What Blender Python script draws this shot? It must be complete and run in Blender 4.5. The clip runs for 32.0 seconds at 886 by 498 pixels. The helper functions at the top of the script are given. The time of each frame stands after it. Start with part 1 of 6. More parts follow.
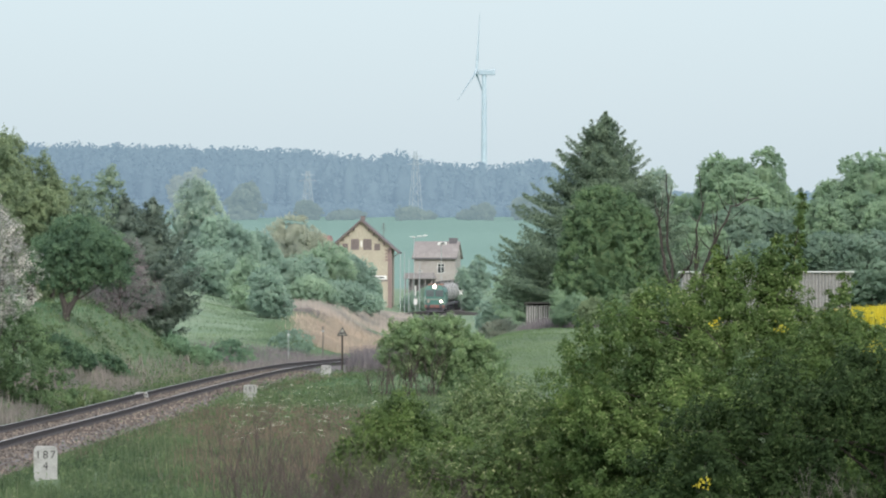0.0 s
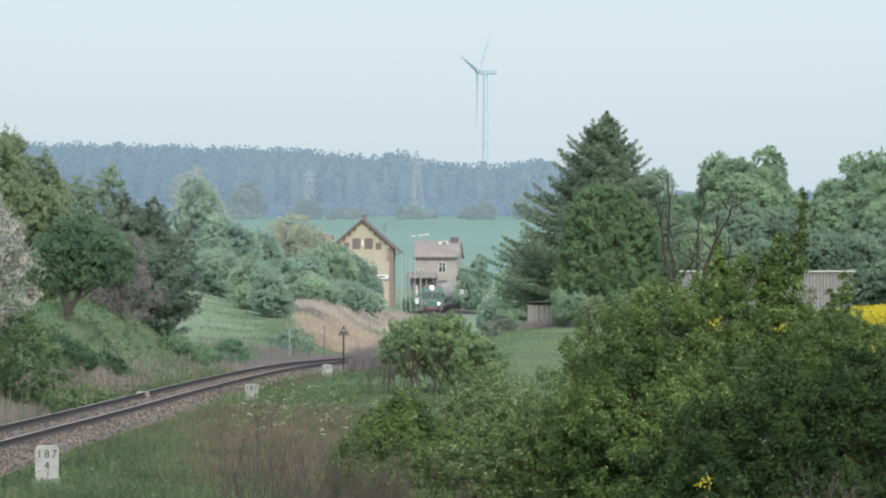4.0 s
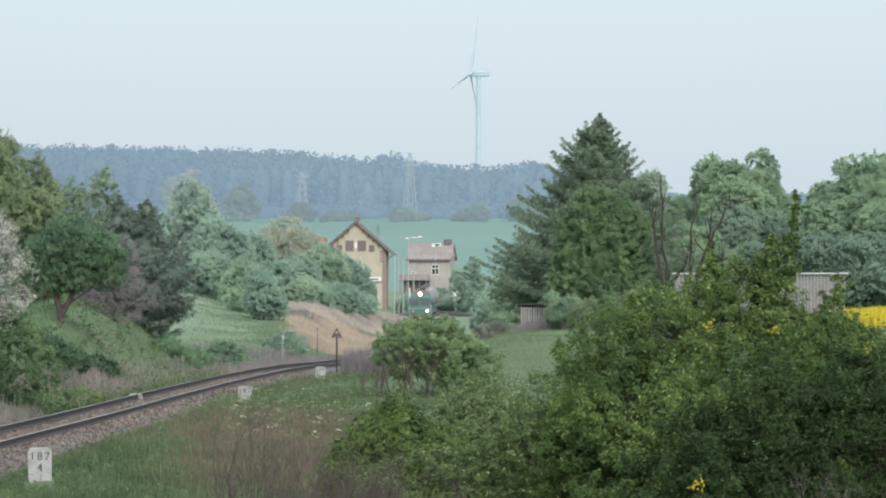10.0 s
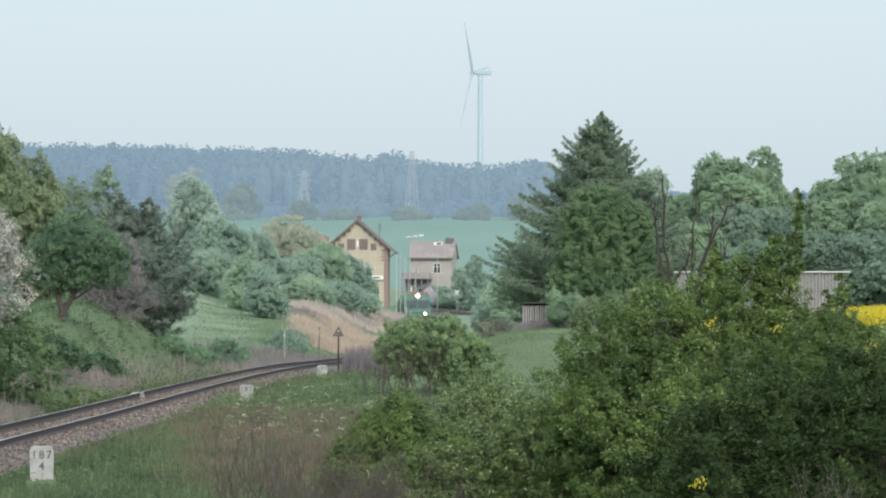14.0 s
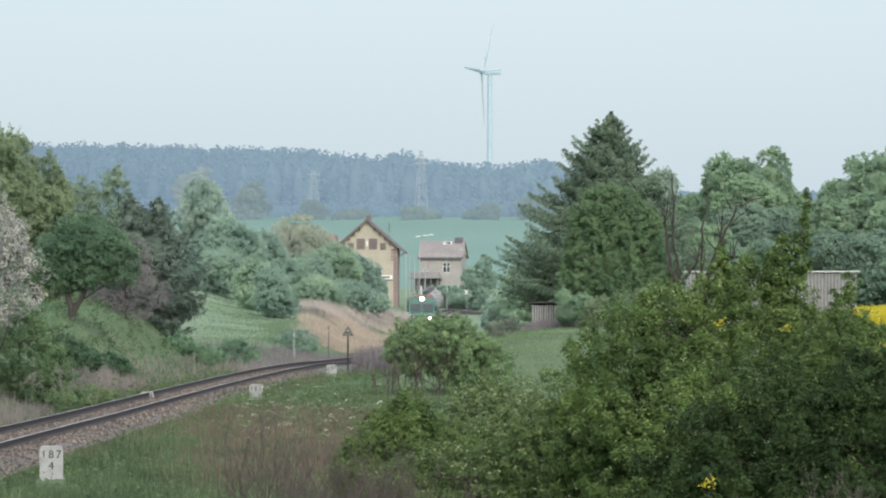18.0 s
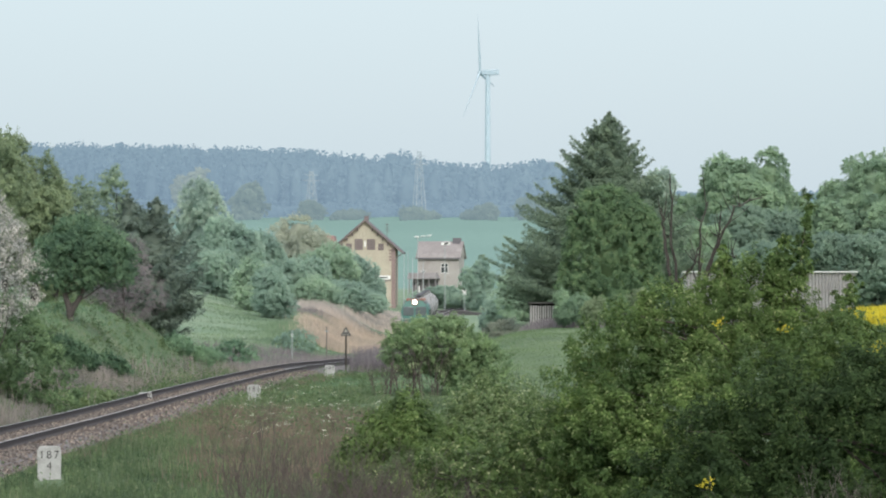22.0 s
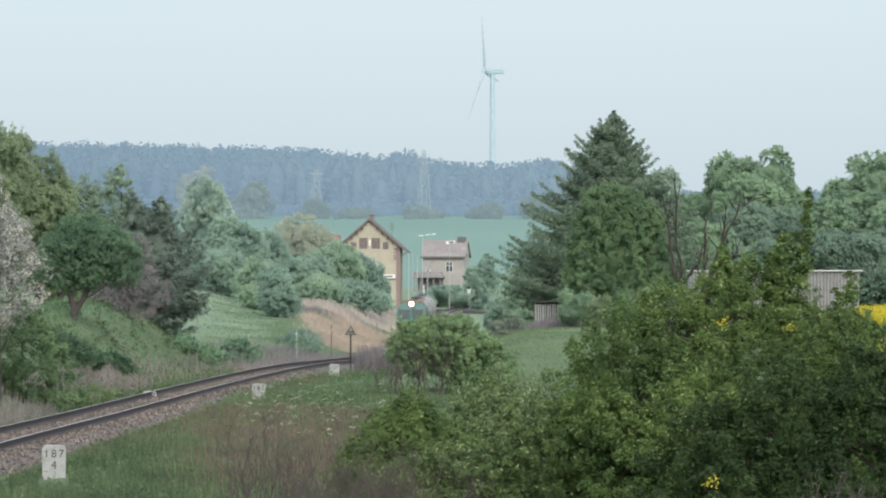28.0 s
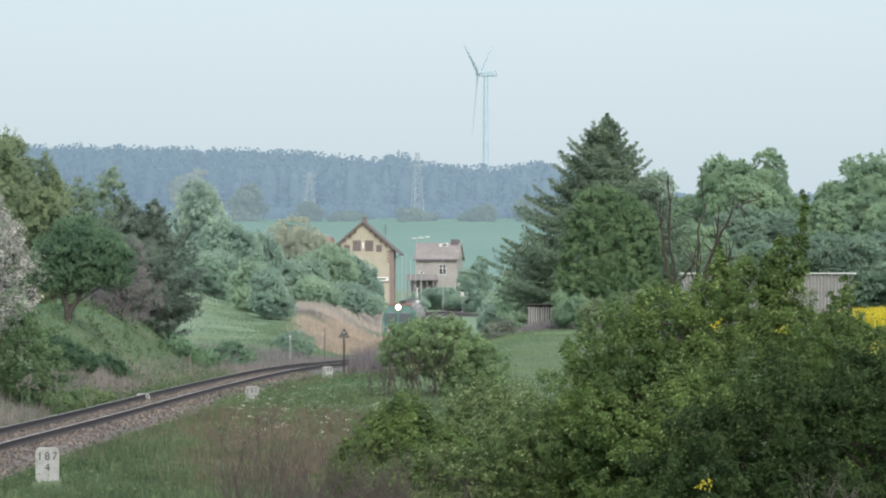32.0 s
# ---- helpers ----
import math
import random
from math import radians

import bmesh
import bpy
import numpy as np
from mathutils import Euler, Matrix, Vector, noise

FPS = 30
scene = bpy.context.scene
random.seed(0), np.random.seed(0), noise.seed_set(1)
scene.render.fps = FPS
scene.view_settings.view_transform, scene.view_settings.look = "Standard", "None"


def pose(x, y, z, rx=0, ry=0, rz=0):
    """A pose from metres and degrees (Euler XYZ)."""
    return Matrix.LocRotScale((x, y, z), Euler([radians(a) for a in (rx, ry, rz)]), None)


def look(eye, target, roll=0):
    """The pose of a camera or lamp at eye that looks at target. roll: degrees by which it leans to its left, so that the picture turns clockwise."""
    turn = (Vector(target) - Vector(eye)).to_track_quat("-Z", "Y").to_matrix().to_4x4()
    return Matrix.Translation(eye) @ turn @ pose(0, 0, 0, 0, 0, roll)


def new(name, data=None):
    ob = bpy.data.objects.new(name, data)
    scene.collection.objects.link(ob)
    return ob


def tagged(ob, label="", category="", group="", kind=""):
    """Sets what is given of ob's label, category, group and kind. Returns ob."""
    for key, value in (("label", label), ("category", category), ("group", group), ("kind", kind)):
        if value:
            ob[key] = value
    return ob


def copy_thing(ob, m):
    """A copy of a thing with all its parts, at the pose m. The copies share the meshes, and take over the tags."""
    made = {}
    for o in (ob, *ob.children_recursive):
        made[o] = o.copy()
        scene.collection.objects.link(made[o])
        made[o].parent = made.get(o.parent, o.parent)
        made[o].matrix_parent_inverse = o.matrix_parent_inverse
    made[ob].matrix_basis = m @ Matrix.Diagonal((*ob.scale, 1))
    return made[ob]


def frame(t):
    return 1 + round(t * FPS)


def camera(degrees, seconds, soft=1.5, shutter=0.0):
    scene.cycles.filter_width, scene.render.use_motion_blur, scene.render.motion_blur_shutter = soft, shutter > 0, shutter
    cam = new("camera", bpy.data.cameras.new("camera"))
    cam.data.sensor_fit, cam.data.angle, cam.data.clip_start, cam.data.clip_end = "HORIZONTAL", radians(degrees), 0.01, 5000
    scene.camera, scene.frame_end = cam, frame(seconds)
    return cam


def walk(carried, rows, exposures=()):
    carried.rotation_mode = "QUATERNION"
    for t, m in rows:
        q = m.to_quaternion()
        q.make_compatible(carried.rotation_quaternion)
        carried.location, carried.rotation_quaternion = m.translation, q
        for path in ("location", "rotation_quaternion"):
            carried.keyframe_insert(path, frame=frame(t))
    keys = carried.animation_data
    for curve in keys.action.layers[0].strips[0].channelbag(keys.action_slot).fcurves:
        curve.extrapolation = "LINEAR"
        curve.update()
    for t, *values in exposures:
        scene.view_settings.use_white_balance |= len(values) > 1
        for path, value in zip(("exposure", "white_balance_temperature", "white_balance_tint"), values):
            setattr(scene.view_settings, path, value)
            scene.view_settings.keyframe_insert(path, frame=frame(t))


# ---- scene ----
# A long-lens view along a country railway: a goods train comes round the bend past the station houses.
EYE_Z = 5.0
LENS = 9000.0
cam = camera(9.957, 32.0, soft=2.1)


def aim(t, right, down):
    """A small sway of the camera about its level rest."""
    return (t, pose(0, 0, EYE_Z, 90 + math.degrees(math.atan((69 + down) / LENS)), 0, math.degrees(right / LENS)))


walk(cam, [
    aim(0, 0.0, 0.0), aim(0.5, 0.5, -1.7), aim(1, -1.9, 1.9), aim(1.5, -2.9, 0.8), aim(2, 2.2, -1.4), aim(2.5, 1.0, 1.0),
    aim(3, -3.2, 1.2), aim(3.5, -1.7, -0.5), aim(5.5, 13.4, -1.9), aim(6, 4.9, 1.0), aim(6.5, 4.9, 0.0), aim(7, 6.0, 1.9),
    aim(7.5, 1.4, 1.9), aim(8, 2.6, 1.2), aim(8.5, 4.6, 1.0), aim(9, -2.7, 1.9), aim(9.5, -9.2, 1.2), aim(10, -9.9, 2.7),
    aim(10.5, -15.0, 1.0), aim(11, -15.8, -0.5), aim(11.5, -9.4, 1.2), aim(12, -3.9, 1.3), aim(12.5, -2.0, -0.5), aim(13, -1.7, -0.7),
    aim(13.5, -0.2, 0.2), aim(14, -6.8, -0.0), aim(14.5, -3.6, 0.3), aim(16.5, 7.8, -0.5), aim(17, 4.8, -1.2), aim(17.5, 8.0, -2.5),
    aim(18, 10.0, -0.7), aim(18.5, 6.0, -0.5), aim(19, 9.0, -1.9), aim(19.5, 7.6, 1.0), aim(20, 2.4, 1.4), aim(20.5, 7.5, 1.0),
    aim(21, 8.5, 1.7), aim(21.5, 3.1, 1.0), aim(22, 6.5, 0.0), aim(22.5, 7.5, 3.2), aim(23, 2.7, 0.3), aim(23.5, 6.0, -0.5),
    aim(24, 6.3, 3.4), aim(24.5, -3.4, 1.4), aim(25, 10.9, -1.7), aim(25.5, 0.7, 2.4), aim(27.5, 0.3, -0.3), aim(28, 14.8, -2.0),
    aim(28.5, 13.8, 1.2), aim(29, 5.8, -0.5), aim(29.5, 15.3, -2.0), aim(30, 17.4, -1.2), aim(30.5, 6.1, 1.2), aim(31, 6.0, -0.8),
    aim(31.5, 9.0, 1.5), aim(32, 3.1, 2.5),
], exposures=[(0, 0.03), (32, 0.01)])

# ---- light ----
world = bpy.data.worlds.new("overcast_sky")
scene.world = world
world.use_nodes = True
wt = world.node_tree
wt.nodes.clear()
w_out = wt.nodes.new("ShaderNodeOutputWorld")
w_add = wt.nodes.new("ShaderNodeAddShader")
w_sky = wt.nodes.new("ShaderNodeTexSky")
w_sky.sky_type = "NISHITA"
w_sky.sun_disc = False
w_sky.sun_elevation = radians(31)
w_sky.sun_rotation = radians(167)
w_sky.dust_density = 3.0
w_blue = wt.nodes.new("ShaderNodeBackground")
w_blue.inputs[1].default_value = 0.05
w_cloud = wt.nodes.new("ShaderNodeBackground")
w_noise = wt.nodes.new("ShaderNodeTexNoise")
w_noise.inputs["Scale"].default_value = 1.2
w_noise.inputs["Detail"].default_value = 3
w_ramp = wt.nodes.new("ShaderNodeValToRGB")
w_ramp.color_ramp.elements[0].position, w_ramp.color_ramp.elements[1].position = 0.3, 0.72
w_ramp.color_ramp.elements[0].color = (0.505, 0.612, 0.685, 1)
w_ramp.color_ramp.elements[1].color = (0.555, 0.652, 0.722, 1)
# the cloud layer is brighter overhead than at the horizon
w_way = wt.nodes.new("ShaderNodeTexCoord")
w_split = wt.nodes.new("ShaderNodeSeparateXYZ")
w_high = wt.nodes.new("ShaderNodeMapRange")
w_high.inputs[1].default_value, w_high.inputs[2].default_value = 0.06, 1.0
w_high.inputs[3].default_value, w_high.inputs[4].default_value = 1.0, 2.0
wt.links.new(w_way.outputs["Generated"], w_split.inputs[0])
wt.links.new(w_split.outputs[2], w_high.inputs[0])
wt.links.new(w_high.outputs[0], w_cloud.inputs[1])
w_grey = wt.nodes.new("ShaderNodeMapRange")
w_grey.inputs[1].default_value, w_grey.inputs[2].default_value = 0.05, 0.5
wt.links.new(w_split.outputs[2], w_grey.inputs[0])
wt.links.new(w_sky.outputs[0], w_blue.inputs[0])
wt.links.new(w_noise.outputs[0], w_ramp.inputs[0])
w_mix = wt.nodes.new("ShaderNodeMix")
w_mix.data_type = "RGBA"
w_mix.inputs[7].default_value = (0.625, 0.65, 0.66, 1)
wt.links.new(w_ramp.outputs[0], w_mix.inputs[6])
wt.links.new(w_mix.outputs[2], w_cloud.inputs[0])
wt.links.new(w_grey.outputs[0], w_mix.inputs[0])
wt.links.new(w_blue.outputs[0], w_add.inputs[0])
wt.links.new(w_cloud.outputs[0], w_add.inputs[1])
wt.links.new(w_add.outputs[0], w_out.inputs[0])

sun_data = bpy.data.lights.new("sun", "SUN")
sun_data.energy = 2.3
sun_data.angle = radians(24)
sun_data.color = (1.0, 0.985, 0.968)
sun_ob = new("sun", sun_data)
sun_ob.matrix_world = look((25, -110, 68), (0, 0, 0))

# ---- materials ----


def ramp(nt, fac, stops):
    r = nt.nodes.new("ShaderNodeValToRGB")
    el = r.color_ramp.elements
    while len(el) < len(stops):
        el.new(0.5)
    for e, (p, c) in zip(el, stops):
        e.position, e.color = p, (*c, 1)
    nt.links.new(fac, r.inputs[0])
    return r.outputs[0]


def noise_tex(nt, scale, detail=4, vec=None, rough=0.6):
    n = nt.nodes.new("ShaderNodeTexNoise")
    n.inputs["Scale"].default_value = scale
    n.inputs["Detail"].default_value = detail
    n.inputs["Roughness"].default_value = rough
    if vec is None:
        g = nt.nodes.new("ShaderNodeNewGeometry")
        vec = g.outputs["Position"]
    nt.links.new(vec, n.inputs["Vector"])
    return n.outputs[0]


def mix_col(nt, fac, a, b, mode="MIX"):
    m = nt.nodes.new("ShaderNodeMix")
    m.data_type, m.blend_type = "RGBA", mode
    for sock, v in ((m.inputs[0], fac), (m.inputs[6], a), (m.inputs[7], b)):
        if isinstance(v, (int, float)):
            sock.default_value = v
        elif isinstance(v, tuple):
            sock.default_value = (*v, 1)
        else:
            nt.links.new(v, sock)
    return m.outputs[2]


def begin(name, rough=0.8, metal=0.0):
    m = bpy.data.materials.new(name)
    m.use_nodes = True
    nt = m.node_tree
    b = nt.nodes["Principled BSDF"]
    b.inputs["Roughness"].default_value = rough
    b.inputs["Metallic"].default_value = metal
    return m, nt, b


def surface(name, dark, light, scale, rough=0.8, metal=0.0, bump=0.0, fine=8.0, spots=None):
    """Two scales of noise between two real colours, with stains and fine relief; varied a little from piece to piece."""
    m, nt, b = begin(name, rough, metal)
    co = nt.nodes.new("ShaderNodeTexCoord").outputs["Object"]
    col = ramp(nt, noise_tex(nt, scale, 5, co), [(0.3, dark), (0.7, light)])
    grain = noise_tex(nt, scale * fine, 3, co)
    col = mix_col(nt, 0.35, col, ramp(nt, grain, [(0.3, tuple(0.6 * c for c in dark)), (0.7, tuple(min(1, 1.15 * c) for c in light))]))
    if spots:
        col = mix_col(nt, ramp(nt, noise_tex(nt, scale * 0.6, 6, co), [(0.55, (0, 0, 0)), (0.7, (0.8, 0.8, 0.8))]), col, spots)
    info = nt.nodes.new("ShaderNodeObjectInfo")
    hsv = nt.nodes.new("ShaderNodeHueSaturation")
    mr = nt.nodes.new("ShaderNodeMapRange")
    mr.inputs[3].default_value, mr.inputs[4].default_value = 0.88, 1.12
    nt.links.new(info.outputs["Random"], mr.inputs[0])
    nt.links.new(mr.outputs[0], hsv.inputs["Value"])
    nt.links.new(col, hsv.inputs["Color"])
    nt.links.new(hsv.outputs[0], b.inputs["Base Color"])
    if bump:
        bp = nt.nodes.new("ShaderNodeBump")
        bp.inputs["Strength"].default_value = bump
        bp.inputs["Distance"].default_value = 0.02
        nt.links.new(grain, bp.inputs["Height"])
        nt.links.new(bp.outputs[0], b.inputs["Normal"])
    return m


def foliage(name, dark, light, patch=0.8, rough=0.55, glow=0.35, tip=None, vary=1.0, share=0.08):
    """Leaves: colour varies leaf by leaf and bough by bough (strong vary imitates shading), and light comes through
    them.
    """
    m, nt, b = begin(name, rough)
    g = nt.nodes.new("ShaderNodeNewGeometry")
    col = ramp(nt, g.outputs["Random Per Island"], [(0.0, dark), (1 - share, light), (1.0, tip or light)])
    big = ramp(nt, noise_tex(nt, patch, 3), [(0.32, (1 - 0.3 * vary, 1 - 0.26 * vary, 1 - 0.28 * vary)), (0.68, (1 + 0.25 * vary, 1 + 0.2 * vary, 1 + 0.08 * vary))])
    col = mix_col(nt, 1.0, col, big, "MULTIPLY")
    nt.links.new(col, b.inputs["Base Color"])
    b.inputs["Specular IOR Level"].default_value = 0.18
    t = nt.nodes.new("ShaderNodeBsdfTranslucent")
    nt.links.new(col, t.inputs[0])
    mx = nt.nodes.new("ShaderNodeMixShader")
    mx.inputs[0].default_value = glow
    nt.links.new(b.outputs[0], mx.inputs[1])
    nt.links.new(t.outputs[0], mx.inputs[2])
    nt.links.new(mx.outputs[0], nt.nodes["Material Output"].inputs[0])
    return m


def distance(name, dark, light, patch, haze_glow):
    """The far woods, a backdrop; bluish emission paints the haze of kilometres of bright air."""
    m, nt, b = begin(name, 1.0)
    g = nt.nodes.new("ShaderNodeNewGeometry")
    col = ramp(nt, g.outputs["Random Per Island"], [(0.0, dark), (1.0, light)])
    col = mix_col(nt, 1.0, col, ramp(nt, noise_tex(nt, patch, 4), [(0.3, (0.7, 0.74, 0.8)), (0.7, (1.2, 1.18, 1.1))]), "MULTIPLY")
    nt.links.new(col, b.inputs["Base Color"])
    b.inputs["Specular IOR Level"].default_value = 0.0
    b.inputs["Emission Color"].default_value = (*haze_glow, 1)
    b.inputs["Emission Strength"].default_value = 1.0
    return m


def plain(name, col, rough=0.6, metal=0.0):
    return surface(name, tuple(0.85 * c for c in col), tuple(min(1, 1.1 * c) for c in col), 2.0, rough, metal)


def glowing(name, col, power):
    m, nt, b = begin(name, 0.3)
    b.inputs["Base Color"].default_value = (*col, 1)
    b.inputs["Emission Color"].default_value = (*col, 1)
    b.inputs["Emission Strength"].default_value = power
    return m


# Hawthorn: the strong patchy tone imitates shaded hollows between boughs.
LEAF_BUSH = foliage("hawthorn_leaf", (0.086, 0.142, 0.054), (0.139, 0.218, 0.077), 0.8, 0.75, tip=(0.375, 0.449, 0.243), glow=0.4, vary=1.8, share=0.14)
# Darker hawthorn leaf copy: the bush's low shade is in its colour.
LEAF_DARK = foliage("shaded_thorn_leaf", (0.025, 0.048, 0.019), (0.050, 0.087, 0.032), 1.6, 0.75, tip=(0.119, 0.161, 0.077), glow=0.35)
LEAF_GREY = foliage("grey_leaf", (0.20, 0.235, 0.20), (0.28, 0.31, 0.27), 0.8, 0.8, glow=0.4)
LEAF_LIGHT = foliage("pale_shrub_leaf", (0.105, 0.161, 0.070), (0.172, 0.242, 0.109), 2.0, tip=(0.402, 0.457, 0.296), glow=0.4, share=0.2)
LEAF_MID = foliage("broadleaf", (0.14, 0.20, 0.105), (0.215, 0.295, 0.155), 0.8, tip=(0.32, 0.38, 0.23), glow=0.4)
LEAF_ELDER = foliage("elder_leaf", (0.149, 0.238, 0.125), (0.262, 0.369, 0.203), 1.2, tip=(0.475, 0.547, 0.381), glow=0.4, vary=1.2)
LEAF_TREE = foliage("tree_leaf", (0.113, 0.185, 0.103), (0.187, 0.280, 0.148), 0.7, glow=0.4)
LEAF_YELLOW = foliage("young_leaf", (0.165, 0.231, 0.149), (0.27, 0.341, 0.208), 0.6, glow=0.4)
LEAF_BIRCH = foliage("birch_leaf", (0.2, 0.285, 0.225), (0.295, 0.38, 0.28), 0.6, glow=0.45)
# Mid-distance leaves are paler and bluer: distance haze in the base colour.
LEAF_POPLAR = foliage("hazed_green_leaf", (0.234, 0.346, 0.254), (0.296, 0.414, 0.289), 0.25, glow=0.5)
LEAF_SPRUCE = foliage("spruce_needle", (0.141, 0.201, 0.158), (0.221, 0.295, 0.217), 0.5, glow=0.4)
# Bank needles: blue raised to paint in the bluish haze there.
LEAF_BANK = foliage("bank_spruce_needle", (0.157, 0.214, 0.194), (0.227, 0.288, 0.251), 0.8, glow=0.45)
LEAF_ROUND = foliage("conifer_needle", (0.113, 0.194, 0.115), (0.181, 0.280, 0.153), 0.6, glow=0.4, vary=1.2, tip=(0.314, 0.358, 0.212))
# Bank tree leaves: blue raised for the same haze.
LEAF_BANKTREE = foliage("bank_tree_leaf", (0.094, 0.176, 0.128), (0.175, 0.274, 0.178), 0.9, glow=0.4, vary=1.4)
LEAF_THORN = foliage("shaded_bush_leaf", (0.057, 0.116, 0.077), (0.114, 0.190, 0.115), 0.9, glow=0.3)
# Dusky and fresh leaf colours include the haze of the middle distance.
LEAF_DUSK = foliage("hazed_dusky_leaf", (0.191, 0.286, 0.242), (0.243, 0.341, 0.276), 0.25, glow=0.5)
LEAF_SPRING = foliage("hazed_fresh_leaf", (0.303, 0.426, 0.342), (0.376, 0.502, 0.387), 0.3, glow=0.5)
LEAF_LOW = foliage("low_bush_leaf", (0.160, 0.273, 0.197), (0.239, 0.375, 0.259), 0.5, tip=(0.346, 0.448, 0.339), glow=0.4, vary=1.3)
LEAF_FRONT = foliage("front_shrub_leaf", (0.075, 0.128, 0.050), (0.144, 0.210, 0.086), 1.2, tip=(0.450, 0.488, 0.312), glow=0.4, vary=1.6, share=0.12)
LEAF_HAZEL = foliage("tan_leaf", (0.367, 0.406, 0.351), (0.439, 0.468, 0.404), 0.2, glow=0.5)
# Station leaf is lightened and blued with the same haze.
LEAF_STATION = foliage("hazed_station_leaf", (0.277, 0.393, 0.353), (0.350, 0.475, 0.404), 0.25, glow=0.5)
# Far woods: the last colour is haze, painted in as a bluish glow.
LEAF_FAR = distance("hazed_pine_wood", (0.042, 0.06, 0.064), (0.06, 0.08, 0.082), 0.01, (0.182, 0.262, 0.345))
LEAF_FAR3 = distance("hazed_pale_tree", (0.09, 0.1, 0.085), (0.12, 0.13, 0.105), 0.05, (0.2, 0.262, 0.295))
LEAF_FAR2 = distance("hazed_thicket", (0.065, 0.08, 0.064), (0.09, 0.106, 0.08), 0.05, (0.162, 0.226, 0.262))
BLOSSOM = foliage("blossom", (0.06, 0.07, 0.065), (0.68, 0.67, 0.69), 1.2, glow=0.3, vary=1.3)
WEED = foliage("broad_weed", (0.07, 0.118, 0.062), (0.128, 0.185, 0.098), 0.45, tip=(0.23, 0.27, 0.18), vary=1.8)
RAPE = foliage("rape_flower", (0.42, 0.38, 0.04), (0.66, 0.56, 0.06), 0.5)
GRASS = foliage("grass_blade", (0.068, 0.112, 0.068), (0.124, 0.173, 0.103), 0.5, tip=(0.213, 0.223, 0.17), vary=1.9)
# Bank grass, also blued a little for haze.
BANK_GRASS = foliage("bank_grass", (0.102, 0.194, 0.116), (0.161, 0.265, 0.165), 0.2, tip=(0.234, 0.299, 0.224))
MOUND_GRASS = foliage("mound_grass", (0.135, 0.204, 0.110), (0.175, 0.250, 0.138), 0.12)
PALE_GRASS = foliage("pale_grass", (0.15, 0.18, 0.11), (0.25, 0.275, 0.18), 0.3, vary=1.2)
# Valley blades match the hazed ground: paler and bluer than near grass.
LUSH = foliage("hazed_valley_grass", (0.147, 0.223, 0.158), (0.205, 0.282, 0.193), 0.06, vary=1.3)
DRY = foliage("dry_stalk", (0.135, 0.1, 0.092), (0.225, 0.172, 0.155), 0.5, vary=1.3)
# Tan reed with its blue raised, a share of haze in the colour.
REED = foliage("hazed_dry_reed", (0.405, 0.363, 0.367), (0.562, 0.501, 0.505), 0.12, vary=1.3)
# Silver leaf, lightened a little for distance haze.
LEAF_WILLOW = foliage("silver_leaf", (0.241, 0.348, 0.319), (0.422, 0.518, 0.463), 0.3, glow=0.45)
LEAF_SHRUB = foliage("shrub_leaf", (0.075, 0.128, 0.045), (0.135, 0.205, 0.075), 1.0, tip=(0.28, 0.34, 0.17), glow=0.4, vary=1.6)
REED_LOW = foliage("orange_reed", (0.424, 0.350, 0.313), (0.530, 0.443, 0.400), 0.15, vary=1.2)
DEADWOOD = surface("dead_wood", (0.024, 0.02, 0.018), (0.05, 0.042, 0.036), 6, 0.9)
# Bleached grass with some haze blue added.
VERGE = foliage("bleached_grass", (0.198, 0.177, 0.177), (0.322, 0.291, 0.291), 0.4)
STALK = surface("grey_stalk", (0.085, 0.07, 0.066), (0.17, 0.145, 0.135), 6, 0.9)
TWIG = surface("twig_bark", (0.05, 0.04, 0.037), (0.105, 0.083, 0.075), 6, 0.9)
# Purple-brown thicket; part of its blue is painted haze.
PURPLE = foliage("bare_thicket", (0.171, 0.152, 0.180), (0.277, 0.249, 0.274), 0.4)
UMBEL = foliage("white_umbel", (0.55, 0.58, 0.5), (0.75, 0.78, 0.7), 0.5)
BARK = surface("bark", (0.035, 0.031, 0.03), (0.085, 0.075, 0.066), 5, 0.95, bump=0.5)
STEEL = surface("rail_side", (0.022, 0.017, 0.019), (0.045, 0.035, 0.037), 8, 0.8, 0.0)
RUNNING = surface("rail_head", (0.24, 0.235, 0.24), (0.36, 0.35, 0.355), 12, 0.45, 0.5)
SLEEPER = surface("sleeper_wood", (0.06, 0.05, 0.045), (0.15, 0.125, 0.11), 6, 0.9, bump=0.4)
BALLAST = surface("ballast_bed", (0.08, 0.07, 0.074), (0.16, 0.145, 0.147), 3.0, 0.95, bump=1.0, fine=5)
STONE = foliage("ballast_stone", (0.048, 0.040, 0.042), (0.207, 0.176, 0.170), 0.8, rough=0.95, glow=0.0, vary=1.3, tip=(0.313, 0.273, 0.255))
CONCRETE = surface("painted_concrete", (0.277, 0.281, 0.272), (0.382, 0.386, 0.374), 5, 0.85, bump=0.2, spots=(0.168, 0.168, 0.149))
BLACK = plain("black_paint", (0.03, 0.03, 0.032), 0.6)
ENAMEL = plain("white_enamel", (0.75, 0.75, 0.73), 0.4)
REVERSE = surface("weathered_enamel", (0.24, 0.235, 0.205), (0.34, 0.33, 0.29), 9, 0.7)
POSTGREY = surface("weathered_steel", (0.10, 0.09, 0.085), (0.19, 0.17, 0.16), 5, 0.7, 0.3)
# Pylon grey is drawn towards the far wood's haze colour.
PYLON = surface("hazed_pylon_steel", (0.33, 0.39, 0.43), (0.41, 0.47, 0.51), 4, 0.7)
GALV = surface("galvanised", (0.32, 0.36, 0.36), (0.45, 0.48, 0.48), 4, 0.5, 0.4)


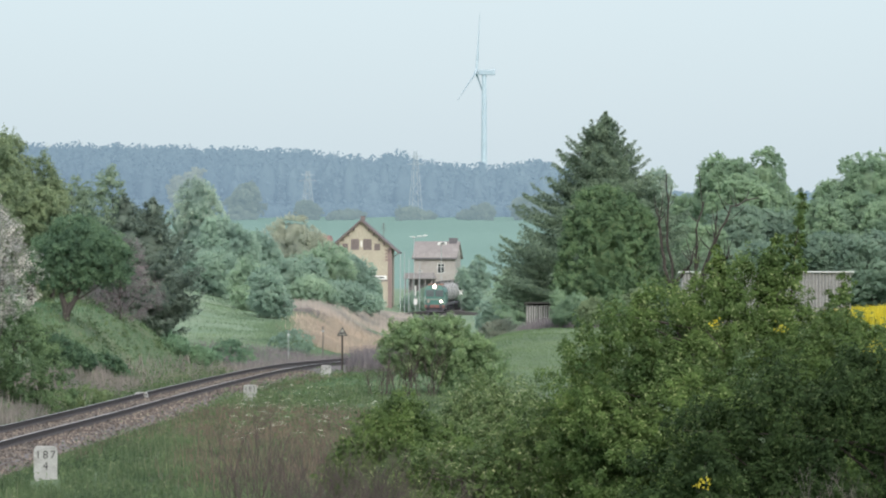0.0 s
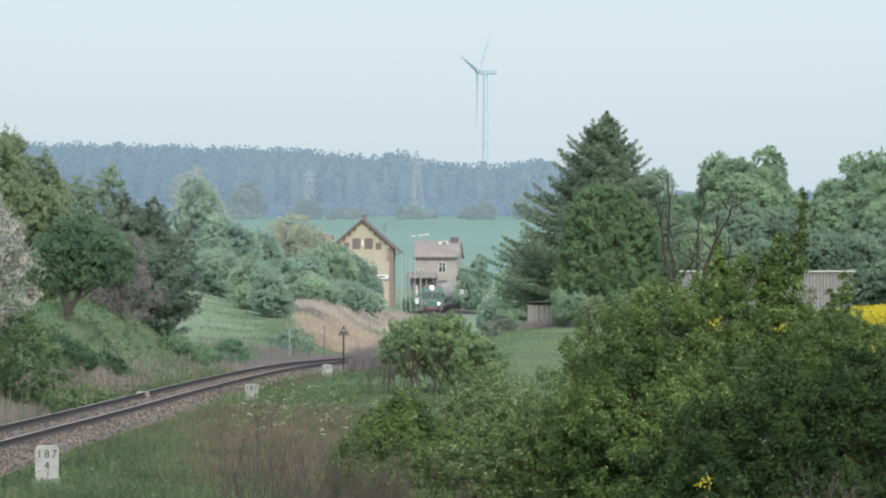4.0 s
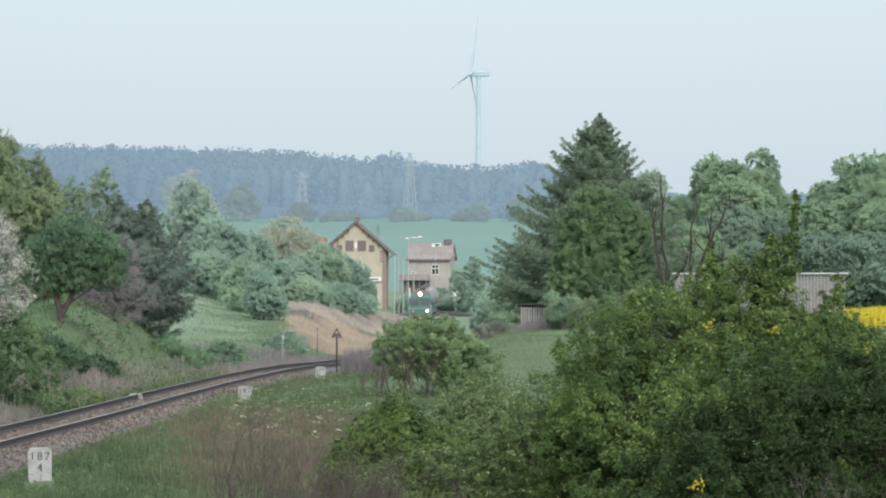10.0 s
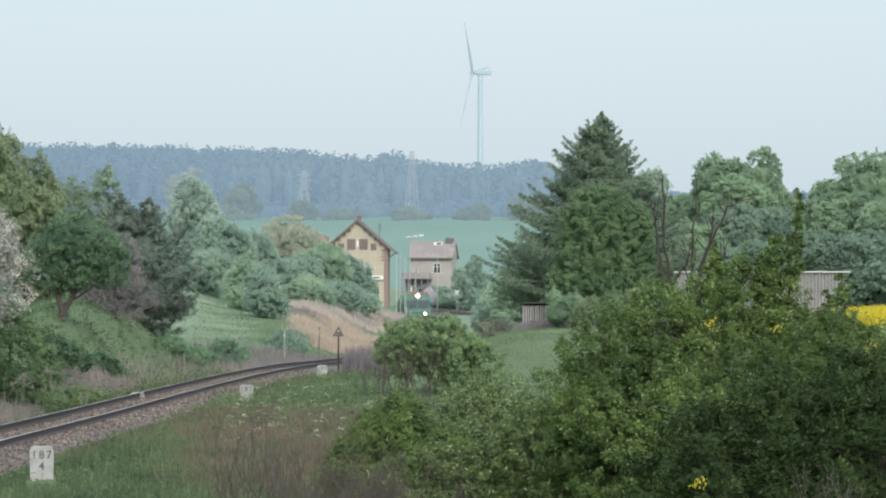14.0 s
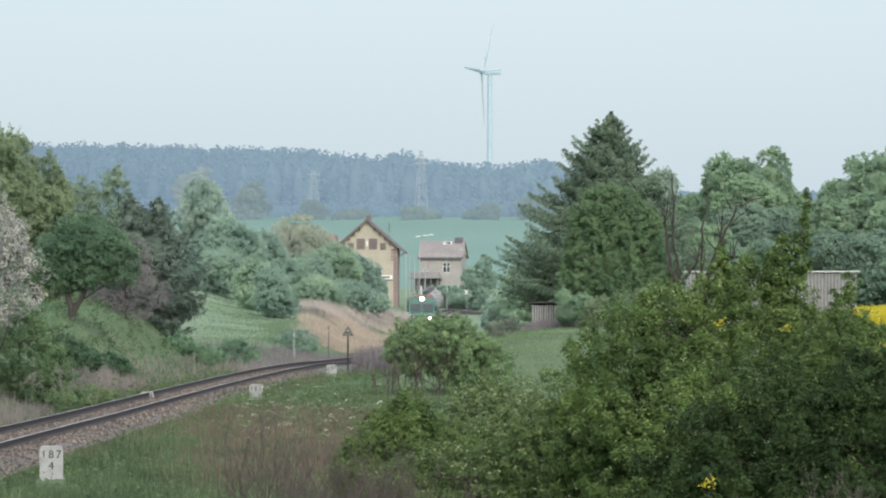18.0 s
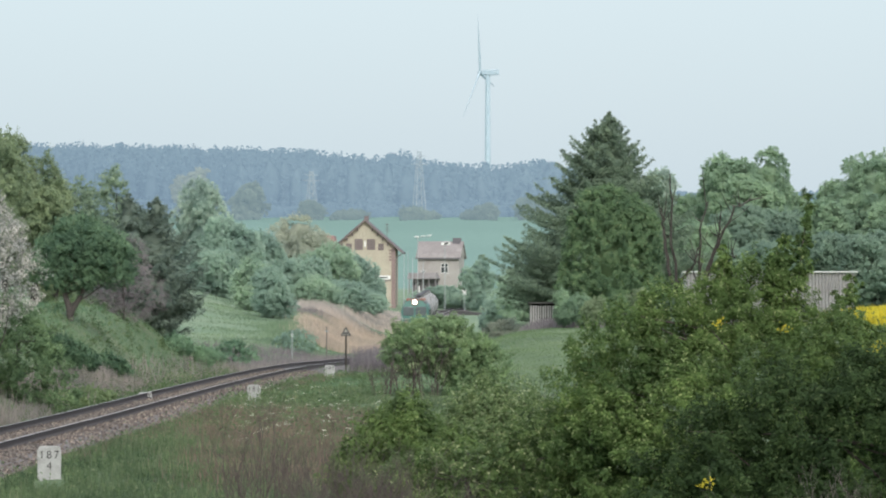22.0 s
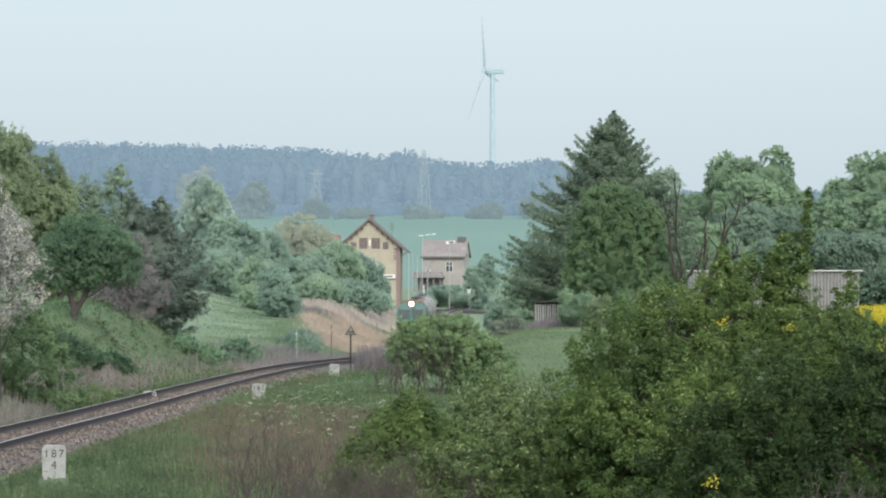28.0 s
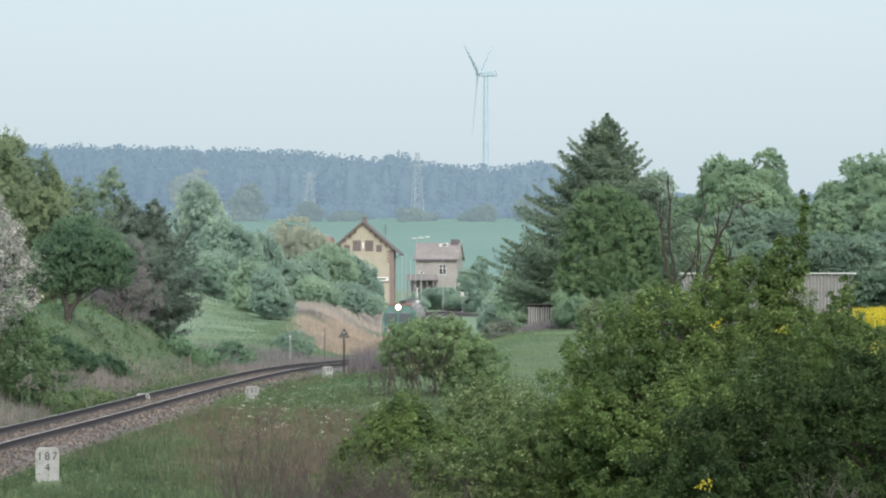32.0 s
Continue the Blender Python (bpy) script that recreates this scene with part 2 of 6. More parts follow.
def ground_material():
    m, nt, b = begin("meadow", 0.95)
    g = nt.nodes.new("ShaderNodeNewGeometry")
    sep = nt.nodes.new("ShaderNodeSeparateXYZ")
    nt.links.new(g.outputs["Position"], sep.inputs[0])
    grass = ramp(nt, noise_tex(nt, 0.12, 6), [(0.3, (0.066, 0.11, 0.054)), (0.55, (0.094, 0.146, 0.072)), (0.75, (0.13, 0.165, 0.095))])
    fine = ramp(nt, noise_tex(nt, 2.5, 5), [(0.3, (0.65, 0.68, 0.62)), (0.7, (1.25, 1.2, 1.15))])
    grass = mix_col(nt, 1.0, grass, fine, "MULTIPLY")
    soil = ramp(nt, noise_tex(nt, 0.9, 5), [(0.3, (0.13, 0.10, 0.075)), (0.7, (0.22, 0.18, 0.13))])
    dry = ramp(nt, noise_tex(nt, 0.07, 6), [(0.6, (0, 0, 0)), (0.76, (0.7, 0.7, 0.7))])
    col = mix_col(nt, dry, grass, soil)
    # Past 400 m the grass pales and blues: haze painted by distance.
    hazed_grass = ramp(nt, noise_tex(nt, 0.05, 5), [(0.3, (0.112, 0.185, 0.123)), (0.5, (0.15, 0.222, 0.147)), (0.72, (0.21, 0.262, 0.187))])
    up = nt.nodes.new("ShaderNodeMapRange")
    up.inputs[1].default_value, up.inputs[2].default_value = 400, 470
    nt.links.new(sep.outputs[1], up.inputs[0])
    col = mix_col(nt, up.outputs[0], col, mix_col(nt, 1.0, hazed_grass, fine, "MULTIPLY"))
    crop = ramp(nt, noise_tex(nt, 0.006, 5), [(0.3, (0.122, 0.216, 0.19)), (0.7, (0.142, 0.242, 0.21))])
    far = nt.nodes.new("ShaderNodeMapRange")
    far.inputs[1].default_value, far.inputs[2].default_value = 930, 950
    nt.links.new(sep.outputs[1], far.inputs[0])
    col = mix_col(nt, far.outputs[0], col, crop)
    nt.links.new(col, b.inputs["Base Color"])
    bp = nt.nodes.new("ShaderNodeBump")
    bp.inputs["Strength"].default_value, bp.inputs["Distance"].default_value = 0.8, 0.1
    nt.links.new(noise_tex(nt, 4, 5), bp.inputs["Height"])
    nt.links.new(bp.outputs[0], b.inputs["Normal"])
    return m


MEADOW = ground_material()

# ---- mesh helpers ----


def mesh_of(name, verts, faces, mats, index=None, smooth=False):
    """A mesh from arrays: faces is an (n, k) array of corner numbers."""
    verts, faces = np.asarray(verts, np.float32), np.asarray(faces, np.int32)
    me = bpy.data.meshes.new(name)
    n, k = faces.shape
    me.vertices.add(len(verts))
    me.vertices.foreach_set("co", verts.ravel())
    me.loops.add(n * k)
    me.loops.foreach_set("vertex_index", faces.ravel())
    me.polygons.add(n)
    me.polygons.foreach_set("loop_start", np.arange(0, n * k, k, dtype=np.int32))
    for mat in (mats if isinstance(mats, (list, tuple)) else [mats]):
        me.materials.append(mat)
    if index is not None:
        me.polygons.foreach_set("material_index", np.asarray(index, np.int32))
    me.polygons.foreach_set("use_smooth", np.full(n, smooth))
    me.update(calc_edges=True)
    me.validate()
    return me


def joined(pieces):
    """Stack (verts, faces) pairs into one pair."""
    vs, fs, k = [], [], 0
    for v, f in pieces:
        v, f = np.asarray(v, np.float32), np.asarray(f, np.int32)
        vs.append(v), fs.append(f + k)
        k += len(v)
    return np.concatenate(vs), np.concatenate(fs)


def hang(name, me, parent=None, label="", m=None):
    ob = new(name, me)
    if parent is not None:
        ob.parent = parent
    if m is not None:
        ob.matrix_basis = m
    if label:
        ob["label"] = label
    return ob


def part(name, bm, material, parent, label="", m=None):
    """One bmesh as one mesh object under a thing or a part."""
    me = bpy.data.meshes.new(name)
    bmesh.ops.recalc_face_normals(bm, faces=bm.faces)
    bm.to_mesh(me)
    bm.free()
    for mat in (material if isinstance(material, (list, tuple)) else [material]):
        me.materials.append(mat)
    return hang(name, me, parent, label, m)


def thing(name, x, y, z, turn=0.0, label="", category="", group="", kind=""):
    ob = new(name)
    ob.empty_display_size = 0.2
    ob.matrix_basis = pose(x, y, z, 0, 0, turn)
    return tagged(ob, label, category, group, kind)


def box(x0, x1, y0, y1, z0, z1, bevel=0.0, bm=None):
    bm = bm or bmesh.new()
    vs = bmesh.ops.create_cube(bm, size=1.0, matrix=Matrix.Translation(((x0 + x1) / 2, (y0 + y1) / 2, (z0 + z1) / 2)) @ Matrix.Diagonal((x1 - x0, y1 - y0, z1 - z0, 1)))["verts"]
    if bevel:
        es = list({e for v in vs for e in v.link_edges})
        bmesh.ops.bevel(bm, geom=es, offset=bevel, segments=2, affect="EDGES", profile=0.6)
    return bm


def rod(a, b, r0, r1=None, sides=8, bm=None):
    bm = bm or bmesh.new()
    a, b = Vector(a), Vector(b)
    m = Matrix.Translation((a + b) / 2) @ (b - a).to_track_quat("Z", "Y").to_matrix().to_4x4()
    bmesh.ops.create_cone(bm, cap_ends=True, segments=sides, radius1=r0, radius2=r0 if r1 is None else r1, depth=(b - a).length, matrix=m)
    return bm


def prism(points, y0, y1, bm=None):
    """A flat outline in x and z, drawn out along y."""
    bm = bm or bmesh.new()
    f = [bm.verts.new((x, y0, z)) for x, z in points]
    g = [bm.verts.new((x, y1, z)) for x, z in points]
    bm.faces.new(f), bm.faces.new(g[::-1])
    for i in range(len(f)):
        j = (i + 1) % len(f)
        bm.faces.new((f[i], g[i], g[j], f[j]))
    return bm


def tube(path, radii, sides=6):
    """A tapered tube along a path, as verts and quads."""
    p = np.asarray(path, float)
    d = np.gradient(p, axis=0)
    d /= np.linalg.norm(d, axis=1)[:, None] + 1e-9
    side = np.cross(d, (0.31, 0.22, 0.92) if abs(d[0, 2]) < 0.9 else (1, 0.1, 0))
    side /= np.linalg.norm(side, axis=1)[:, None] + 1e-9
    up = np.cross(side, d)
    a = np.linspace(0, 2 * np.pi, sides, endpoint=False)
    v = p[:, None] + np.asarray(radii)[:, None, None] * (np.cos(a)[None, :, None] * side[:, None] + np.sin(a)[None, :, None] * up[:, None])
    f = []
    for i in range(len(p) - 1):
        for k in range(sides):
            n = (k + 1) % sides
            f.append((i * sides + k, i * sides + n, (i + 1) * sides + n, (i + 1) * sides + k))
    return v.reshape(-1, 3), np.array(f)


def leaves(rng, centres, normals, size, long=1.5):
    """One pointed leaf or tuft at each centre, turned about its normal, as verts and quads."""
    n = len(centres)
    nn = normals / (np.linalg.norm(normals, axis=1)[:, None] + 1e-9)
    r = rng.normal(size=(n, 3))
    u = np.cross(nn, r)
    u /= np.linalg.norm(u, axis=1)[:, None] + 1e-9
    v = np.cross(nn, u)
    s = (size * rng.uniform(0.6, 1.3, n))[:, None]
    fold = nn * s * 0.25
    c = centres
    verts = np.stack([c - u * s * long * 0.5, c + v * s * 0.5 + fold, c + u * s * long * 0.5, c - v * s * 0.5 + fold], 1).reshape(-1, 3)
    return verts, np.arange(4 * n).reshape(n, 4)


def slips(rng, centres, normals, size, long=1.5):
    """One three-cornered leaf at each centre, for crowns."""
    v, f = leaves(rng, centres, normals, size * 1.25, long)
    v = v.reshape(-1, 4, 3)[:, [0, 1, 2]]
    return v.reshape(-1, 3), np.arange(3 * len(v)).reshape(-1, 3)


def halved(v, f):
    """The same surface with its quads cut into triangles."""
    return v, np.concatenate([f[:, [0, 1, 2]], f[:, [0, 2, 3]]])


def boughs(rng, blobs, clumps, per, spread, skin=0.6, even=0.0):
    """Leaf places and facings on sprigs that stand on boughs over uneven lobes (x, y, z, rx, ry, rz); also the boughs' places and sizes."""
    b = np.asarray(blobs, float)
    w = b[:, 3] * b[:, 5] + b[:, 4] * b[:, 5]
    n = max(12, int(clumps * 0.42))
    pick = rng.choice(len(b), 6 * n, p=w / w.sum())
    d = rng.normal(size=(6 * n, 3)) + (0, 0, 0.2)
    d /= np.linalg.norm(d, axis=1)[:, None]
    c = b[pick, :3] + d * b[pick, 3:] * (skin + (1.0 - skin) * rng.uniform(0, 1, 6 * n) ** 0.6)[:, None]
    # boughs sit on the outside of the crown, and keep a little apart
    deep = np.min(np.linalg.norm((c[:, None] - b[None, :, :3]) / b[None, :, 3:], axis=2), axis=1)
    kept = []
    for i in np.flatnonzero(deep > min(0.85, skin + 0.1)):
        if len(kept) < n and (not kept or np.min(np.linalg.norm(c[kept] - c[i], axis=1)) > 1.15 * spread):
            kept.append(i)
    c, d, n = c[kept], d[kept], len(kept)
    big = spread * 1.9 * rng.uniform(0.6, 1.4, n)
    k = np.repeat(np.arange(n), 6)
    e = rng.normal(size=(len(k), 3)) + 0.7 * d[k] + (0, 0, 0.35)
    e /= np.linalg.norm(e, axis=1)[:, None]
    base = c[k] + e * (big[k] * rng.uniform(0.4, 1.0, len(k)))[:, None] * (1, 1, 0.75)
    axis = 0.8 * e + 0.3 * d[k] + (0, 0, 0.5) + rng.normal(size=e.shape) * 0.35
    axis /= np.linalg.norm(axis, axis=1)[:, None]
    long = spread * rng.uniform(0.8, 1.7, len(k))
    j = np.repeat(np.arange(len(k)), max(4, int(per * 0.4)))
    t = rng.uniform(0, 1, len(j))
    side = rng.normal(size=(len(j), 3))
    p = base[j] + axis[j] * (long[j] * t)[:, None] + side * (spread * 0.45 * (1.1 - 0.75 * t))[:, None]
    nrm = 0.75 * e[j] + 0.3 * d[k][j] + 0.35 * side + rng.normal(size=side.shape) * 0.25 + (0, -0.15, 0.4)
    # even turns leaves one way, flattening far crowns as haze would.
    nrm = (1 - even) * nrm + even * np.array((0.1, -0.6, 0.8))
    return p, nrm, c, big


def lump(rng, x, y, z, rx, ry, rz, rings=7, sides=12, rough=0.12):
    """A closed uneven mass, as verts and quads."""
    t = np.linspace(0.06, math.pi - 0.06, rings)
    p = np.linspace(0, 2 * np.pi, sides, endpoint=False) + rng.uniform(0, 1)
    k = 1 + rough * rng.normal(size=(rings, sides))
    v = np.stack([x + rx * k * np.sin(t)[:, None] * np.cos(p), y + ry * k * np.sin(t)[:, None] * np.sin(p), z + rz * k * np.cos(t)[:, None] * np.ones(sides)], -1).reshape(-1, 3)
    i, j = np.meshgrid(np.arange(rings - 1), np.arange(sides), indexing="ij")
    i, j, n = i.ravel(), j.ravel(), (j.ravel() + 1) % sides
    return v, np.stack([i * sides + j, (i + 1) * sides + j, (i + 1) * sides + n, i * sides + n], 1)


def crown(rng, blobs, clumps, per, spread, size, mat, name="crown", skin=0.6, long=1.5, core=0.0, shoots=0, reach=0.5, even=0.0):
    c, n, tops, big = boughs(rng, blobs, clumps, per, spread, skin, even)
    if shoots:
        # young shoots that stand out above the mass
        order = np.argsort(tops[:, 2] + rng.normal(size=len(tops)) * 0.35 * np.ptp(tops[:, 2]))[::-1][:shoots]
        o = np.repeat(tops[order] + big[order][:, None] * (0, 0, 0.6), 16, 0)
        way = np.repeat(rng.normal(size=(len(order), 3)) * (0.35, 0.35, 0.1) + (0, 0, 1), 16, 0)
        far = np.repeat(reach * rng.uniform(0.5, 1.3, len(order)), 16) * np.tile(np.linspace(0.15, 1, 16), len(order))
        s = o + way * far[:, None] + rng.normal(size=o.shape) * 0.09 * reach
        c, n = np.concatenate([c, s]), np.concatenate([n, rng.normal(size=s.shape) + (0, -0.3, 0.5)])
    pieces = [slips(rng, c, n, size, long)]
    if core:
        pieces += [halved(*lump(rng, *b[:3], *(0.68 * core * np.array(b[3:])))) for b in blobs]
    return mesh_of(name, *joined(pieces), mat, smooth=True)


def limbs(rng, height, radius, blobs, count, lean=0.0, bare=0.25, sides=6):
    """A tapered trunk and limbs that reach into the lobes."""
    pieces = []
    top = np.array((lean * height, 0, height))
    t = np.linspace(0, 1, 7)
    wob = rng.normal(size=(7, 3)) * radius * 0.5
    wob[0] = 0
    trunk = t[:, None] * top + wob * (1, 1, 0)
    pieces.append(tube(trunk, radius * (1.25 - 1.05 * t), sides + 2))
    for i in range(count):
        k = bare + (0.9 - bare) * rng.uniform()
        a = np.array([np.interp(k, t, trunk[:, j]) for j in range(3)])
        bl = blobs[i % len(blobs)]
        d = rng.normal(size=3)
        d /= np.linalg.norm(d)
        e = np.array(bl[:3]) + d * np.array(bl[3:]) * 0.75
        e[2] = max(e[2], a[2] + 0.1 * height)
        mid = (a + e) / 2 + (0, 0, -0.06 * height) + rng.normal(size=3) * 0.05 * height
        q = np.linspace(0, 1, 6)[:, None]
        path = (1 - q) ** 2 * a + 2 * q * (1 - q) * mid + q ** 2 * e
        pieces.append(tube(path, radius * (0.45 - 0.38 * q[:, 0]), sides - 1))
    return joined(pieces)


def tree(name, x, y, z, height, radius, blobs, clumps, per, spread, size, leaf, label, category="tree", seed=1, count=10, lean=0.0, bare=0.25, bark=None, group="", skin=0.6, turn=0.0, core=0.0, shoots=0, reach=0.5, even=0.0):
    """A tapered trunk with limbs and a ragged crown."""
    rng = np.random.default_rng(seed)
    ob = thing(name, x, y, z, turn, label, category, group)
    v, f = limbs(rng, height * 0.85, radius, blobs, count, lean, bare)
    hang("trunk", mesh_of("trunk", v, f, bark or BARK, smooth=True), ob)
    hang("crown", crown(rng, blobs, clumps, per, spread, size, leaf, skin=skin, core=core, shoots=shoots, reach=reach, even=even), ob)
    return ob


def lobes(rng, n, rx, rz, cz, size=0.5):
    """n lobes scattered in a crown of half-width rx and half-height rz about height cz."""
    out = []
    for i in range(n):
        a, q = rng.uniform(0, 2 * np.pi), rng.uniform(-1, 1)
        w = math.sqrt(1 - q * q * 0.8) * rng.uniform(0.35, 0.75)
        s = size * rng.uniform(0.7, 1.25)
        out.append((rx * w * math.cos(a), rx * w * math.sin(a), cz + rz * q * 0.62, rx * s, rx * s, rz * s * 0.9))
    return out


def by(bearing, far):
    """The place at a bearing in milliradians to the right of straight ahead, far metres off."""
    return bearing * far / 1000.0, far


# ---- the lie of the land ----


def smooth(a, b, x):
    t = np.clip((np.asarray(x, float) - a) / (b - a), 0, 1)
    return t * t * (3 - 2 * t)


def glide(x, xs, ys):
    """A smooth curve through (xs, ys)."""
    xs, ys = np.asarray(xs, float), np.asarray(ys, float)
    m = np.gradient(ys, xs)
    x = np.clip(np.asarray(x, float), xs[0], xs[-1])
    i = np.clip(np.searchsorted(xs, x) - 1, 0, len(xs) - 2)
    h = xs[i + 1] - xs[i]
    t = (x - xs[i]) / h
    return ((1 + 2 * t) * (1 - t) ** 2 * ys[i] + t * (1 - t) ** 2 * h * m[i] + t * t * (3 - 2 * t) * ys[i + 1] + t * t * (t - 1) * h * m[i + 1])


TRACK_Y = (-40, 60, 145, 182, 229, 264, 290, 308, 336, 400, 475, 531, 571, 627, 675, 731, 790, 860, 950, 1100)
TRACK_X = (-15.4, -14.35, -13.43, -12.55, -11.5, -10.55, -9.75, -8.9, -7.75, -5.95, -4.35, -3.75, -3.3, -2.5, -1.95, -1.2, 0.8, 6.8, 25, 80)
TRACK_Z = (0.65, 0.65, 0.61, 0.55, 0.5, 0.45, 0.38, 0.33, 0.12, -0.35, -0.56, -0.54, -0.33, 0.26, 0.80, 1.34, 1.72, 2.2, 3.1, 5.0)


def track_x(y):
    return glide(y, TRACK_Y, TRACK_X)


def track_z(y):
    return glide(y, TRACK_Y, TRACK_Z)


def ground_z(x, y):
    x, y = np.asarray(x, float), np.asarray(y, float)
    c = track_x(y)
    d = x - c
    base = np.where(y < 800, track_z(y) - 0.66, 0)
    rise = glide(y, (800, 900, 1000, 1200, 1450, 1700, 2100, 2600, 3200, 5000), (1.4, 3.4, 6.5, 13.5, 24, 31, 41, 47, 42, 25))
    base = np.where(y < 800, base, rise)
    left, right = np.clip(-d, 0, None), np.clip(d, 0, None)
    near = smooth(100, 140, y) * (1 - smooth(292, 338, y))
    z = base + 0.44 * (1 - smooth(230, 330, y)) * smooth(2.4, 3.9, right) + 0.3 * (1 - smooth(240, 330, y)) * smooth(2.4, 3.6, left)
    z += 4.1 * near * smooth(3.4, 10, left)
    z += 2.2 * near * smooth(14, 40, left)
    fall = 1 - smooth(800, 1000, y)
    z += (1 - 0.8 * smooth(655, 775, y)) * fall * smooth(340, 560, y) * (3.4 * smooth(3.8, 12, left) + 8.0 * smooth(12, 50, left))
    z += fall * smooth(215, 300, y) * (2.75 * smooth(5, 15, right) + 1.0 * smooth(16, 60, right))
    z += 14 * smooth(1500, 2300, y) * smooth(60, -170, x)
    z += 2.85 * (1 - smooth(12, 62, y)) * smooth(-11, -6, x)
    lump = np.sin(x * 0.31 + y * 0.11) * np.sin(y * 0.19 - x * 0.07) + 0.5 * np.sin(x * 0.9 + 1.3) * np.sin(y * 0.43)
    z += 0.09 * lump * smooth(3.5, 7, np.abs(d)) * (1 + smooth(400, 900, y) * 1.5)
    return z


def gz(x, y):
    return float(ground_z(x, y))


def build_ground():
    ys = np.concatenate([np.arange(-60, 100, 4.0), np.arange(100, 420, 1.6), np.arange(420, 950, 5.0), np.geomspace(950, 4900, 70)])
    us = np.linspace(-1, 1, 181)
    side = 22 * np.sinh(4.3 * us)
    c = np.clip(track_x(ys), -20, 12)
    X = c[:, None] + side[None, :]
    Y = np.repeat(ys[:, None], len(us), 1)
    V = np.stack([X, Y, ground_z(X, Y)], -1).reshape(-1, 3)
    n, k = len(ys), len(us)
    i = (np.arange(n - 1)[:, None] * k + np.arange(k - 1)[None, :]).ravel()
    F = np.stack([i, i + 1, i + k + 1, i + k], 1)
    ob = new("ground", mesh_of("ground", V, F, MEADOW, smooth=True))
    tagged(ob, "rolling green meadow with a far blue-green crop field", "ground", kind="structure")


build_ground()

# ---- railway ----


CANT = 0.09


def cant(y):
    """How far the outer rail stands above the inner one in the bend."""
    return CANT * (1 - smooth(300, 420, y))


def build_track():
    ys = np.concatenate([np.arange(60, 420, 2.0), np.arange(420, 960, 6.0)])
    cx, cz = track_x(ys), track_z(ys)
    # ballast bed: a flat top with sloping shoulders
    prof = [(-3.3, -1.05), (-2.7, -0.74), (-1.6, -0.27), (-0.9, -0.25), (0.9, -0.25), (1.6, -0.27), (2.7, -0.74), (3.3, -1.05)]
    lift = cant(ys)
    V = np.array([[(x + o, y, z + h + q * min(1.2, max(0.0, 0.5 - o / 1.51)) * (1 if o > -3 else 0)) for o, h in prof] for x, y, z, q in zip(cx, ys, cz, lift)]).reshape(-1, 3)
    k = len(prof)
    i = (np.arange(len(ys) - 1)[:, None] * k + np.arange(k - 1)[None]).ravel()
    bed = new("ballast_bed", mesh_of("ballast_bed", V, np.stack([i, i + 1, i + k + 1, i + k], 1), BALLAST))
    tagged(bed, "grey-brown crushed stone bed under the railway", "track bed", kind="structure")
    track = thing("railway_track", 0, 0, 0, 0, "single curving railway track with rusty brown rails", "track")
    rail = [(-0.08, -0.25), (-0.08, -0.2), (-0.02, -0.16), (-0.02, -0.055), (-0.038, -0.035), (-0.038, 0.0), (0.038, 0.0), (0.038, -0.035), (0.02, -0.055), (0.02, -0.16), (0.08, -0.2), (0.08, -0.25)]
    for side in (-0.755, 0.755):
        V = np.array([[(x + side + o, y, z + h + (q if side < 0 else 0)) for o, h in rail] for x, y, z, q in zip(cx, ys, cz, lift)]).reshape(-1, 3)
        k = len(rail)
        F, idx = [], []
        for j in range(len(ys) - 1):
            for q in range(k - 1):
                F.append((j * k + q, j * k + q + 1, (j + 1) * k + q + 1, (j + 1) * k + q))
                idx.append(1 if q == 5 else 0)
        hang("rail", mesh_of("rail", V, F, [STEEL, RUNNING], idx), track)
    TILT = math.degrees(math.atan(CANT / 1.51))
    sl = bmesh.new()
    box(-1.3, 1.3, -0.12, 0.12, -0.37, -0.225, 0.012, sl)
    first = part("sleeper", sl, SLEEPER, track, "", pose(float(track_x(120)), 120, float(track_z(120)) + CANT / 2, 0, TILT, 0))
    y = 120.65
    while y < 300:
        ob = hang("sleeper", first.data, track)
        ob.matrix_basis = pose(float(track_x(y)), y, float(track_z(y)) + CANT / 2, 0, TILT, random.uniform(-1, 1))
        y += 0.65
    # loose stones on the bed and its shoulders
    rng = np.random.default_rng(5)
    n = 42000
    y = 110 + 190 * rng.uniform(0, 1, n) ** 1.3
    o = rng.uniform(-2.9, 3.2, n)
    h = np.interp(o, [p[0] for p in prof], [p[1] for p in prof])
    c = np.stack([track_x(y) + o, y, track_z(y) + h + 0.01 + cant(y) * np.clip(0.5 - o / 1.51, 0, 1.2)], 1)
    s = rng.uniform(0.025, 0.07, n)
    octa = np.array([(1, 0, 0), (0, 1, 0), (-1, 0, 0), (0, -1, 0), (0, 0, 1)], float)
    V = (c[:, None] + octa[None] * s[:, None, None] * rng.uniform(0.6, 1.3, (n, 5, 3)))
    tri = np.array([(0, 1, 4), (1, 2, 4), (2, 3, 4), (3, 0, 4)])
    F = (np.arange(n)[:, None, None] * 5 + tri[None]).reshape(-1, 3)
    tagged(new("ballast_stones", mesh_of("ballast_stones", V.reshape(-1, 3), F, STONE)), "loose grey and rusty crushed stones along the track", "stones", kind="stuff")


build_track()


